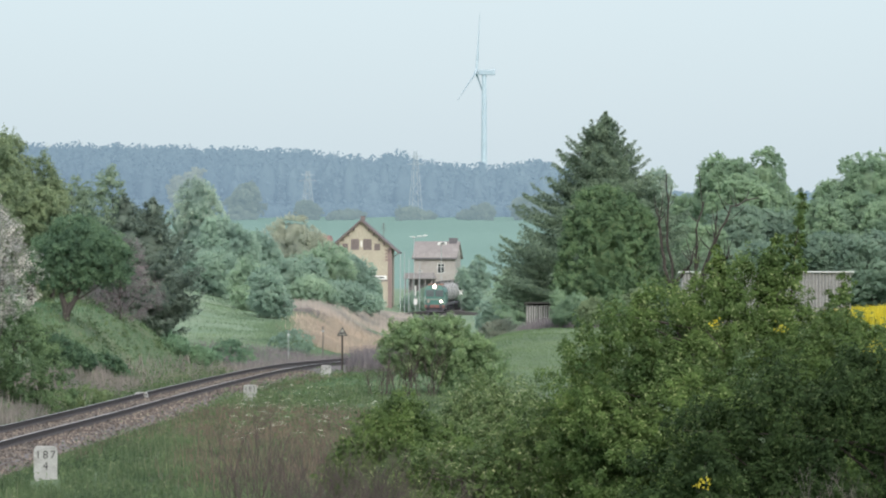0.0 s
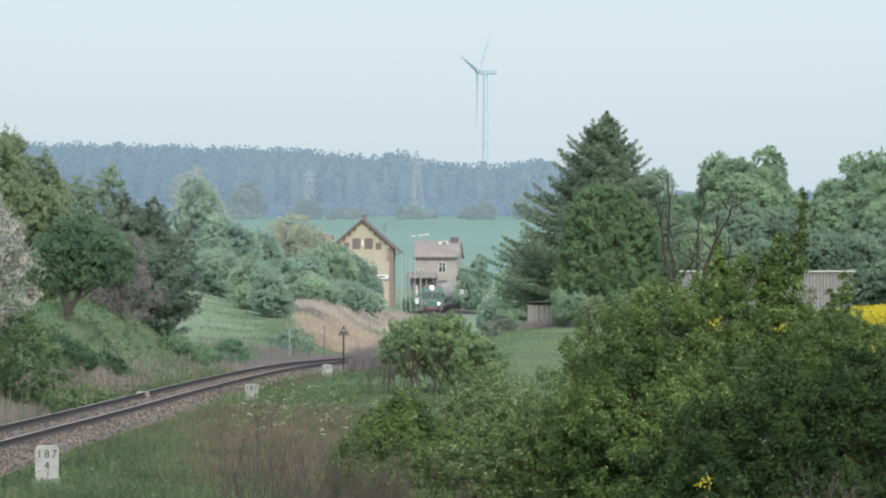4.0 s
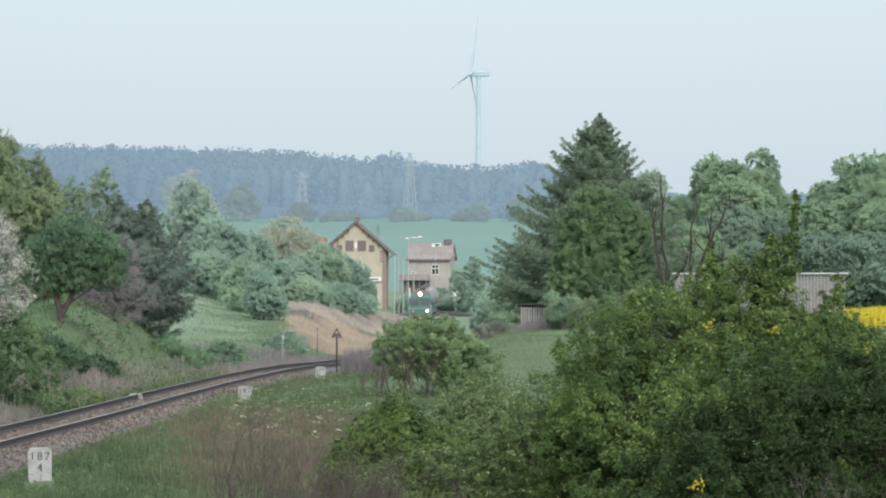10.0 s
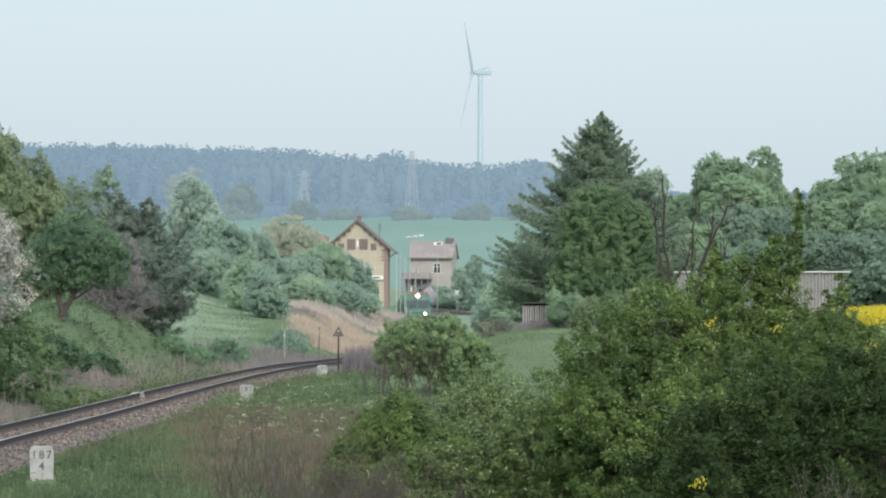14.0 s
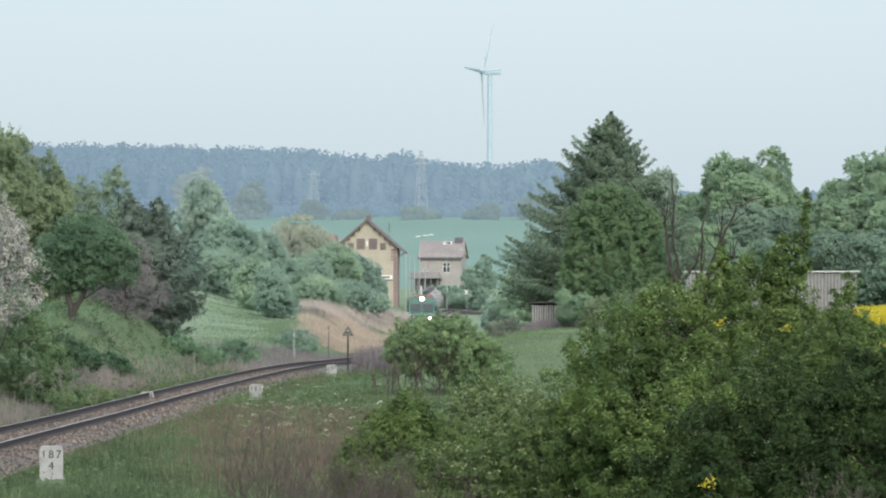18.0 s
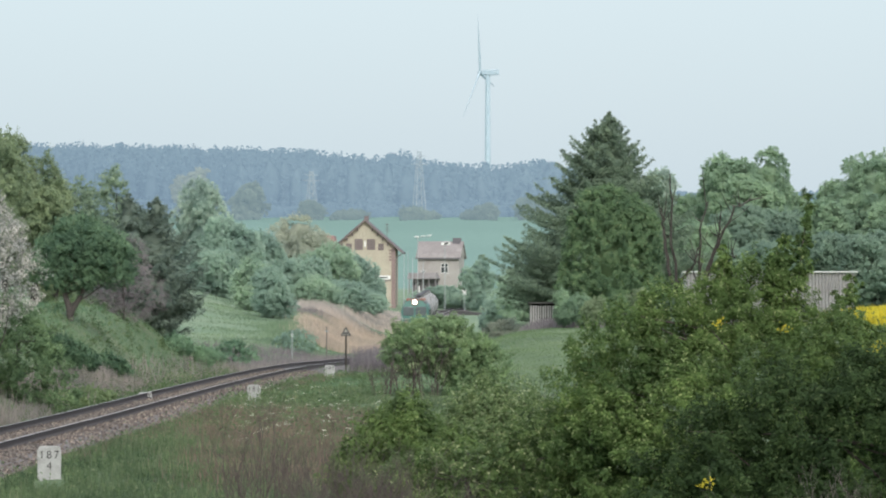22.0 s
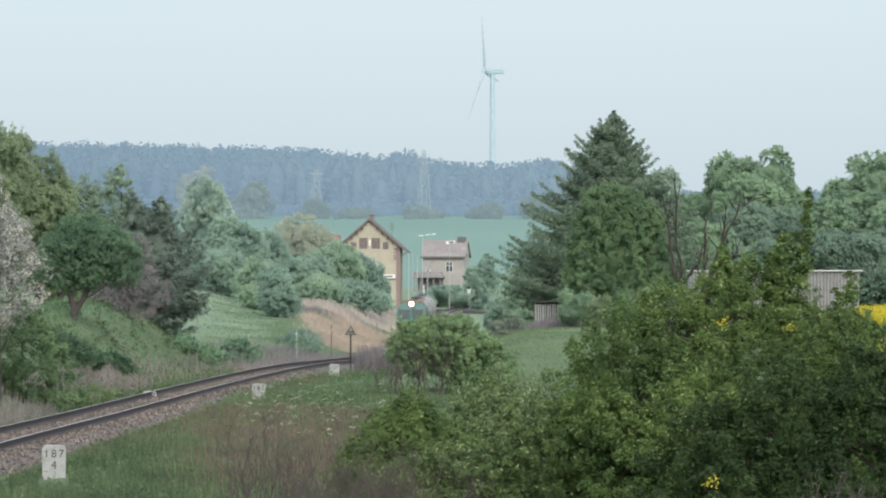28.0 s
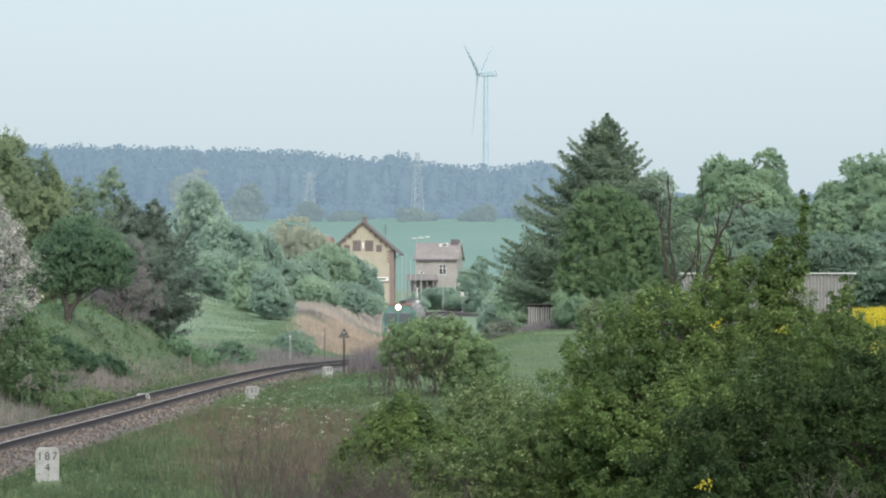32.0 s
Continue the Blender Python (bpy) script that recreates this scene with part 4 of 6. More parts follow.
def plant_trees():
    R = np.random.default_rng
    # the great spruce and the rounder conifer before it
    x, y = by(32.0, 450)
    spruce("spruce", x, y, gz(x, y) - 0.2, 19.3, 9.2, "tall dark green spruce with drooping boughs", 3, LEAF_SPRUCE, 60, 0.36, 1.38, 0.13, 0.01, 26, 0.08, 36, 0.5)
    x, y = by(32.3, 425)
    b = [(0, 0, 5.8, 3.9, 3.6, 5.2), (-0.6, -0.5, 8.4, 2.7, 2.6, 3.3), (0.8, -0.3, 7.6, 3.0, 2.8, 3.4), (0, 0, 3.4, 4.2, 3.8, 2.8)]
    tree("conifer", x, y, gz(x, y), 11.0, 0.3, b, 1500, 90, 0.26, 0.11, LEAF_ROUND, "rounded dense green conifer before a taller spruce", seed=4, count=8, skin=0.86, core=0.95, even=0.25)
    for i, (be, far, h, r, lf) in enumerate(((23.6, 404, 3.0, 0.9, LEAF_POPLAR), (26.5, 400, 2.8, 1.3, LEAF_POPLAR), (29.2, 396, 2.6, 0.8, LEAF_YELLOW), (33.5, 398, 3.0, 0.9, LEAF_ROUND), (37.5, 402, 3.2, 0.9, LEAF_YELLOW))):
        x, y = by(be, far)
        tree("sapling", x, y, gz(x, y), h, 0.04, lobes(R(230 + i), 7, r, h * 0.45, h * 0.5, 0.45), 300, 40, 0.17, 0.09, lf, "light green sapling at the foot of the conifers", "shrub", seed=240 + i, count=8, bare=0.08, even=0.3, shoots=16, reach=0.4, group="saplings under the conifers")
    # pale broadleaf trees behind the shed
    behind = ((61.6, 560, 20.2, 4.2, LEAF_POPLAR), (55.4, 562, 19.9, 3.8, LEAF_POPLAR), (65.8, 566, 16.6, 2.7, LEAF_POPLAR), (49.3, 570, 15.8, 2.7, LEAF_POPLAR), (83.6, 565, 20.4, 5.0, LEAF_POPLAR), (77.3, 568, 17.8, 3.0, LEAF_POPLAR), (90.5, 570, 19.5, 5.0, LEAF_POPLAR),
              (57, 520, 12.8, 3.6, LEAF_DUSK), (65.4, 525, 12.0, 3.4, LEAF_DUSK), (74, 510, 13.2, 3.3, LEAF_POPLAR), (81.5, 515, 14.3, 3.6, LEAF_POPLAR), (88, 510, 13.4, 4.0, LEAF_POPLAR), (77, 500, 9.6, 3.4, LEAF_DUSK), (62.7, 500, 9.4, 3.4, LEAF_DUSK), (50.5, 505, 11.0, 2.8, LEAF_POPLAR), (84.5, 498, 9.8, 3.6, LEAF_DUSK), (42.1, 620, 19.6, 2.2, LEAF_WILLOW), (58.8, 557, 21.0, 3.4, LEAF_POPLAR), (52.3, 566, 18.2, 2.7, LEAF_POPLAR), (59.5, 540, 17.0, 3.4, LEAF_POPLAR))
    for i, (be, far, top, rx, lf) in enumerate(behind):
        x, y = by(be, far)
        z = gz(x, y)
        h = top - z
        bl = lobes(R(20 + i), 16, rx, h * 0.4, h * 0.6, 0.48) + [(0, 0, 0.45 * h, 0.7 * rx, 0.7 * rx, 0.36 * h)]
        tree("broadleaf_tree", x, y, z, top - z, 0.3, bl, 900, 32, 0.3, 0.2, lf, "grey-green tree behind the shed, haze in its leaf colour" if lf is LEAF_DUSK else "green broadleaf tree, pale with haze in its leaf colour", seed=30 + i, count=10, shoots=24, reach=0.5, core=0.92, skin=0.86, even=0.75, group="trees behind the shed")
    x, y = by(70.3, 600)
    spruce("spruce", x, y, gz(x, y), 13.8, 2.0, "slim dark spruce between pale trees", 8, LEAF_SPRUCE, 26, 0.2, 1.0, 0.22, 0.2, 8)
    # the group on the bank beside the line
    x, y = by(-74.0, 255)
    b = [(0.9, 0, 3.6, 1.9, 1.6, 1.1), (-0.3, 0.2, 3.3, 1.5, 1.4, 1.1), (1.8, -0.1, 3.1, 1.4, 1.2, 0.9), (0.4, 0, 4.3, 1.3, 1.1, 0.8), (0.5, 0, 2.5, 1.6, 1.3, 0.9), (-1.0, 0, 2.6, 1.0, 1.0, 0.8), (2.3, 0, 2.5, 0.8, 0.9, 0.6)]
    oak = tree("bank_tree", x, y, gz(x, y), 4.6, 0.15, b, 900, 70, 0.19, 0.07, LEAF_BANKTREE, "rounded dark green tree with a forked trunk on a grassy bank", seed=5, count=30, lean=-0.16, bare=0.2, skin=0.5, shoots=50, reach=0.4, core=0.6)
    hang("limb", mesh_of("limb", *tube([(-0.05, -0.02, 0.15), (0.12, 0, 0.6), (0.5, 0, 1.2), (0.85, 0.1, 2.0), (1.2, 0.1, 3.0)], (0.15, 0.14, 0.12, 0.09, 0.05), 8), BARK, smooth=True), oak)
    x, y = by(-57.0, 298)
    spruce("spruce", x, y, gz(x, y) - 0.3, 8.0, 3.0, "ragged dark green spruce on the bank", 9, LEAF_BANK, 34, 0.28, 1.7, 0.1, 0.05, 15, 0.0, 44)
    x, y = by(-62.5, 303)
    spruce("spruce", x, y, gz(x, y) - 0.3, 7.6, 2.5, "ragged dark green spruce on the bank", 10, LEAF_BANK, 32, 0.3, 1.8, 0.1, 0.06, 14, 0.0, 44)
    x, y = by(-63.5, 286)
    b = [(0, 0, 1.7, 1.7, 1.0, 1.6), (0.9, 0, 1.2, 1.3, 0.9, 1.2), (-0.7, 0, 2.0, 1.1, 0.8, 1.2), (0.3, 0, 3.2, 0.9, 0.8, 1.1), (-1.4, 0, 1.0, 1.0, 0.8, 0.9)]
    tree("bare_thicket", x, y, gz(x, y), 4.2, 0.06, b, 420, 34, 0.22, 0.055, PURPLE, "leafless purple-brown thicket under the spruce", "shrub", seed=12, count=40, bare=0.02)
    for i, (be, far, top, rx) in enumerate(((-86.5, 300, 14.4, 2.4), (-80.8, 303, 13.6, 1.9), (-76.8, 312, 11.8, 1.7), (-94, 290, 14.5, 3.0), (-81, 297, 10.8, 2.2))):
        x, y = by(be, far)
        h = top - gz(x, y)
        bl = lobes(R(50 + i), 12, rx, h * 0.46, h * 0.54, 0.42)
        tree("maple_tree", x, y, gz(x, y), h, 0.2, bl, 520, 45, 0.22, 0.11, LEAF_YELLOW, "tall tree in yellow-green young leaf", seed=60 + i, count=12, core=0.7, skin=0.7, even=0.3, shoots=60, reach=0.8, group="young-leafed trees on the bank")
    for i, (be, far, top, rx) in enumerate(((-72.9, 345, 13.7, 1.9), (-68.5, 352, 13.0, 1.5), (-64.8, 348, 13.6, 1.8))):
        x, y = by(be, far)
        h = top - gz(x, y)
        bl = lobes(R(70 + i), 11, rx, h * 0.42, h * 0.6, 0.36)
        tree("birch_tree", x, y, gz(x, y), h, 0.1, bl, 460, 46, 0.22, 0.1, LEAF_BIRCH, "airy light green tree with gaps in its crown", seed=80 + i, count=18, even=0.3, group="airy trees")
    x, y = by(-89.0, 190)
    bl = lobes(R(90), 12, 1.4, 3.0, 5.9, 0.46)
    tree("blossom_tree", x, y, gz(x, y), 8.6, 0.1, bl, 620, 40, 0.17, 0.045, BLOSSOM, "small fruit tree in pinkish white blossom", seed=91, count=14)
    x, y = by(-84.5, 198)
    b = [(0, 0, 2.0, 1.5, 1.2, 1.7), (0.7, 0, 1.1, 1.4, 1.1, 1.1), (-0.9, 0, 2.6, 1.3, 1.1, 1.8), (1.5, 0, 0.5, 0.8, 0.7, 0.7)]
    tree("bank_bush", x, y, gz(x, y), 3.6, 0.06, b, 360, 70, 0.2, 0.075, LEAF_TREE, "dark green bush at the foot of the bank", "shrub", seed=92, shoots=40, reach=0.4, count=12, bare=0.05)
    for i, (be, far, r, h, lf) in enumerate(((-76.5, 228, 1.0, 1.3, LEAF_THORN), (-72.5, 234, 0.7, 0.8, LEAF_THORN), (-67.0, 244, 0.75, 0.75, LEAF_THORN), (-65.0, 247, 0.5, 0.5, LEAF_THORN), (-42, 345, 1.35, 2.2, LEAF_LOW), (-48.2, 300, 0.6, 1.0, LEAF_LOW), (-46.5, 330, 0.8, 1.2, LEAF_LOW), (-53, 294, 0.7, 0.9, LEAF_LOW), (-29.6, 430, 1.55, 2.2, LEAF_STATION), (-76, 205, 0.8, 0.5, LEAF_MID), (-70, 215, 0.8, 0.45, LEAF_MID))):
        x, y = by(be, far)
        b = [(0, 0, h * 0.5, r, r, h * 0.6), (r * 0.6, 0, h * 0.4, r * 0.8, r * 0.7, h * 0.5), (-r * 0.7, 0, h * 0.4, r * 0.7, r * 0.7, h * 0.45)]
        tree("low_bush", x, y, gz(x, y), h, 0.03, [(*q[:3], *(0.75 * v for v in q[3:])) for q in b], 260, 40, 0.12, 0.07, lf, "low green bush on the railway bank", "shrub", seed=100 + i, count=8, bare=0.02, shoots=20, reach=0.3, group="low bushes by the line")
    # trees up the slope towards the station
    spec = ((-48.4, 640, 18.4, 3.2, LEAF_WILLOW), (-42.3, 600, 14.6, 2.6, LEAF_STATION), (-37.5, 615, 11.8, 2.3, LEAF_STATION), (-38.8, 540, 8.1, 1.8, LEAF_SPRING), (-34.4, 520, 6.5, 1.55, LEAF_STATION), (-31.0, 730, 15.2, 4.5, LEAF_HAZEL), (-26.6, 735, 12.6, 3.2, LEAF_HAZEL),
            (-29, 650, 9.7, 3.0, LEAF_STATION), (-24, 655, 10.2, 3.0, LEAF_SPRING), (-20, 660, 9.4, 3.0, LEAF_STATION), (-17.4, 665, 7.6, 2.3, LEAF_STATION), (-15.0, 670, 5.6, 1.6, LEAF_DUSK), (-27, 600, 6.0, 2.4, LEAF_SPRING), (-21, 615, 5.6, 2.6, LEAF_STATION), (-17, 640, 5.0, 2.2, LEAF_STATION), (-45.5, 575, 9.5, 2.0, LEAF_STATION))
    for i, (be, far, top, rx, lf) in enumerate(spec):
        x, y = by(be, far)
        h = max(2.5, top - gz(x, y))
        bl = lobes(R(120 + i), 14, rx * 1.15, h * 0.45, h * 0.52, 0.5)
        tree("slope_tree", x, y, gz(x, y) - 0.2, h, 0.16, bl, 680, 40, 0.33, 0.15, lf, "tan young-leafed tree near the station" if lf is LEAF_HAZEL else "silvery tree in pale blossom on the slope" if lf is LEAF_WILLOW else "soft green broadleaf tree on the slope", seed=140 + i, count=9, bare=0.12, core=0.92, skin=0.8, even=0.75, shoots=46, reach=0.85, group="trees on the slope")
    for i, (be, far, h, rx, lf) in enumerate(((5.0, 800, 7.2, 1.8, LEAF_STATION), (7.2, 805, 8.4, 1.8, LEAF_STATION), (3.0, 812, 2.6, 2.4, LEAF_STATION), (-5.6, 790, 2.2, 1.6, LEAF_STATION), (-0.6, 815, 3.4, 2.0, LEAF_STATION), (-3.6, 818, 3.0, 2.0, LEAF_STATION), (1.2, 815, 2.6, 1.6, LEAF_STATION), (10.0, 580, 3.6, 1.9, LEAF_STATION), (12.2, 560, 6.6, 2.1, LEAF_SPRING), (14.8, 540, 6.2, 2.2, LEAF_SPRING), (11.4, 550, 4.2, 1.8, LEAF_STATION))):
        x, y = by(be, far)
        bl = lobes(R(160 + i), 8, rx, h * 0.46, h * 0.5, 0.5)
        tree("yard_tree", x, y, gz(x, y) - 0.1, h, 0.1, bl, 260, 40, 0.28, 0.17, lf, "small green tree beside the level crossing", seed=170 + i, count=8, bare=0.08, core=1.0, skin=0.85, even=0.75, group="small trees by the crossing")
    x, y = by(10.5, 330)
    b = [(0, 0, 0.6, 1.0, 0.9, 0.6), (0.5, 0, 0.8, 0.6, 0.6, 0.5)]
    tree("grey_bush", x, y, gz(x, y), 1.2, 0.03, b, 160, 60, 0.15, 0.06, LEAF_GREY, "greyish half-bare bush on the mound", "shrub", seed=180, count=10, bare=0.02)
    # hedges and lone trees on the far field
    for i, (be, far, h, rx) in enumerate(((-38.3, 1470, 9.5, 5.2), (-26.5, 1470, 5.0, 2.6), (-20.5, 1470, 2.2, 2.6), (-17.5, 1475, 2.2, 2.6), (-6.3, 1470, 3.0, 3.4), (-3.8, 1475, 1.8, 2.6), (7.6, 1470, 3.6, 2.6), (5.2, 1475, 1.8, 3.0), (15.8, 1470, 6.5, 4.2), (20, 1470, 7, 5), (-50.2, 1490, 17, 5.5))):
        x, y = by(be, far)
        bl = lobes(R(190 + i), 7, rx, h * 0.5, h * 0.45, 0.55)
        tree("field_tree", x, y, gz(x, y) - 0.3, h, 0.2, bl, 260, 40, 0.6, 0.5, LEAF_FAR3 if h > 12 else LEAF_FAR2, "rounded thicket at the field's far edge, haze painted in", seed=200 + i, count=5, bare=0.05, core=1.0, even=0.6, group="thickets on the field edge")


plant_trees()


def slimmer(blobs, by_how_much):
    """Lobes drawn in by the depth of the leaves that stand on them."""
    return [(*q[:3], *(max(0.12, r - by_how_much) for r in q[3:])) for q in blobs]


def near_bushes():
    R = np.random.default_rng
    x, y = 5.3, 95.0
    b = [(-2.75, 0, 2.9, 0.65, 0.8, 1.0), (-2.4, -0.2, 1.4, 1.1, 1.0, 1.5), (-1.85, 0.2, 3.5, 0.75, 0.8, 0.95), (-1.1, 0.4, 3.9, 0.75, 0.8, 0.9), (-0.3, 0.4, 4.0, 0.8, 0.8, 0.95), (0.4, 0.3, 4.3, 0.7, 0.7, 0.95), (1.0, 0.2, 4.25, 0.55, 0.6, 0.95), (1.35, 0.2, 3.9, 0.5, 0.6, 0.8),
         (1.8, 0, 3.2, 0.9, 0.9, 1.0), (2.5, 0, 2.95, 0.85, 0.9, 1.0), (3.2, 0, 2.6, 1.0, 1.0, 1.1), (0, 0.2, 2.2, 2.2, 1.6, 1.9), (-1.3, -0.2, 2.0, 1.5, 1.1, 1.5), (1.6, -0.3, 2.0, 1.6, 1.3, 1.5), (-0.8, -1.0, 2.2, 1.0, 0.9, 1.0), (0.5, -1.0, 2.1, 1.1, 0.9, 1.1), (-1.6, -0.9, 1.1, 1.4, 1.0, 1.1),
         (0.9, -0.9, 1.1, 1.6, 1.1, 1.2), (2.5, -0.6, 1.3, 1.7, 1.2, 1.4), (1.5, -0.9, 2.7, 0.8, 0.8, 0.7), (-2.3, -0.8, 2.2, 0.7, 0.7, 0.7), (0.3, 0.1, 3.2, 1.3, 1.0, 1.0)]
    bush = tree("hawthorn_bush", x, y, gz(x, y) - 0.1, 5.0, 0.09, slimmer(b, 0.33), 1500, 170, 0.19, 0.042, LEAF_BUSH, "great dense dark green hawthorn bush by the meadow", "shrub", seed=301, count=26, bare=0.03, bark=TWIG, skin=0.7, shoots=150, reach=0.5)
    # tall leafy sprays that stand out above the bush
    for k, (u, w, top, wide, lean) in enumerate(((1.15, 4.5, 6.25, 0.14, 0.27), (0.95, 4.5, 5.35, 0.12, 0.02), (2.1, 3.9, 4.75, 0.26, 0.05), (0.75, 4.6, 5.35, 0.14, 0.08), (-0.1, 4.5, 5.15, 0.14, -0.1), (-1.5, 3.4, 4.4, 0.14, -0.12), (-2.6, 2.3, 3.2, 0.15, -0.2))):
        steps = np.linspace(0, 1, 7)
        sb = [(u + lean * q, 0.1, w + (top - w) * q, wide * (1.15 - 0.75 * q), wide * (1.15 - 0.75 * q), 0.22) for q in steps]
        spray = hang("spray", crown(R(340 + k), sb, 60, 40, 0.06, 0.05, LEAF_BUSH, "spray", skin=0.3), bush)
        hang("stem", mesh_of("stem", *tube([(u, 0.1, w - 0.8), (u + lean * 0.5, 0.1, (w + top) / 2), (u + lean, 0.1, top)], (0.025, 0.016, 0.006), 5), TWIG), spray)
    yield bush
    # These dark lobes paint the shaded lower right of the hawthorn mass.
    x, y = 7.2, 82.0
    b = [(0, 0, 1.6, 2.3, 1.4, 1.5), (-2.4, 0.2, 1.1, 1.5, 1.2, 1.2), (1.6, 0, 2.0, 1.6, 1.2, 1.6), (2.2, -0.5, 0.6, 1.6, 1.0, 0.9), (0.0, -0.5, 0.6, 2.0, 1.0, 0.9), (0.9, 0, 1.1, 1.3, 1.1, 1.2), (-0.9, 0, 1.2, 1.3, 1.1, 1.2), (-0.4, 0, 2.5, 1.0, 1.0, 1.25), (-1.4, 0.1, 2.2, 0.95, 0.9, 1.1), (-2.3, 0.2, 1.75, 0.9, 0.9, 1.0), (-3.1, 0.2, 1.1, 0.8, 0.8, 0.8), (-1.9, 0.1, 2.65, 0.75, 0.8, 0.85), (-2.9, 0.2, 2.0, 0.75, 0.8, 0.85), (-3.6, 0.2, 1.3, 0.7, 0.7, 0.8)]
    yield tree("hawthorn_bush", x, y, gz(x, y) - 0.1, 3.0, 0.07, slimmer(b, 0.25), 900, 150, 0.19, 0.046, LEAF_DARK, "dense small-leaved bush, its shade put into darker leaves", "shrub", seed=302, count=20, bare=0.03, bark=TWIG, skin=0.66, shoots=120, reach=0.4)
    x, y = by(78.5, 91.5)
    b = [(0, 0, 3.0, 0.75, 0.7, 1.15), (-0.45, 0, 2.6, 0.6, 0.6, 1.2), (0.5, 0, 2.7, 0.6, 0.6, 1.1), (0.05, -0.3, 1.8, 0.85, 0.6, 1.2), (0.9, 0.1, 2.2, 0.5, 0.5, 0.9), (-0.7, -0.3, 1.6, 0.5, 0.5, 0.8)]
    yield tree("green_shrub", x, y, gz(x, y) - 0.1, 3.6, 0.05, slimmer(b, 0.15), 420, 120, 0.17, 0.044, LEAF_SHRUB, "bright green leafy bush at the edge of the rape field", "shrub", seed=307, count=14, bare=0.03, bark=TWIG, skin=0.7, shoots=60, reach=0.35)
    x, y = by(-1.8, 219)
    b = [(0, 0, 2.75, 1.7, 1.3, 1.1), (-0.9, 0.2, 2.1, 1.3, 1.1, 0.9), (1.2, 0, 2.2, 1.4, 1.2, 0.9), (2.1, 0, 1.5, 1.1, 1.0, 0.8), (-1.0, 0, 1.5, 0.7, 0.8, 0.6), (1.1, 0, 1.35, 1.1, 0.9, 0.65), (0.6, 0, 3.2, 0.8, 0.8, 0.65), (-1.0, 0, 2.65, 0.85, 0.8, 0.85), (-1.55, 0, 2.8, 0.65, 0.7, 0.7), (-1.8, 0, 2.1, 0.55, 0.6, 0.9), (1.6, 0, 2.3, 0.6, 0.6, 0.6), (0.75, 0, 3.45, 0.35, 0.4, 0.55), (-0.6, 0, 3.0, 0.7, 0.7, 0.65), (1.2, 0, 0.85, 1.1, 0.9, 0.65), (0.5, -0.1, 1.3, 0.9, 0.8, 0.6)]
    yield tree("elder_bush", x, y, gz(x, y) - 0.38, 3.0, 0.035, slimmer(b, 0.24), 560, 90, 0.2, 0.07, LEAF_ELDER, "rounded light green elder with thin bare stems", "shrub", seed=303, count=26, bare=0.05, bark=TWIG, shoots=30, reach=0.3)
    x, y = by(9.0, 116)
    b = [(0, 0, 1.1, 1.5, 1.2, 1.1), (-0.8, 0, 0.9, 1.2, 1.1, 1.0), (0.6, 0, 1.5, 1.0, 1.0, 0.95), (1.3, 0, 0.7, 1.1, 1.0, 0.9), (-0.1, 0, 1.9, 0.6, 0.7, 0.7)]
    yield tree("pale_shrub", x, y, gz(x, y) - 0.1, 2.6, 0.05, slimmer(b, 0.2), 560, 90, 0.18, 0.048, LEAF_LIGHT, "pale grey-green flowering shrub", "shrub", seed=304, count=20, bare=0.03, bark=TWIG, skin=0.5, shoots=110, reach=0.4)
    x, y = by(-8.5, 108)
    b = [(0, 0, 1.3, 1.0, 0.9, 0.9), (-0.7, 0, 0.8, 0.9, 0.8, 0.8), (0.8, 0, 0.9, 1.0, 0.8, 0.8), (0.1, 0, 1.9, 0.5, 0.5, 0.5)]
    yield tree("green_shrub", x, y, gz(x, y) - 0.1, 2.2, 0.05, slimmer(b, 0.2), 460, 90, 0.16, 0.05, LEAF_SHRUB, "mid-green leafy shrub beside a pale one", "shrub", seed=305, count=16, bare=0.03, bark=TWIG, shoots=90, reach=0.4)
    x, y = by(4, 96)
    b = [(0, 0, 0.8, 1.6, 1.2, 0.9), (1.3, 0, 1.0, 1.2, 1.0, 0.9), (-1.3, 0, 0.6, 1.0, 1.0, 0.7), (2.4, -0.2, 0.9, 1.2, 1.0, 0.9), (3.1, -0.4, 0.6, 1.0, 0.9, 0.8), (1.6, -0.2, 1.6, 0.9, 0.8, 0.8), (2.5, -0.3, 1.7, 0.8, 0.8, 0.8)]
    yield tree("pale_shrub", x, y, gz(x, y) - 0.1, 1.8, 0.05, slimmer(b, 0.2), 640, 90, 0.17, 0.046, LEAF_FRONT, "grey-green shrub with pale tips among brown stems", "shrub", seed=306, count=16, bare=0.03, bark=TWIG, shoots=90, reach=0.4)


SWAYING = list(near_bushes())


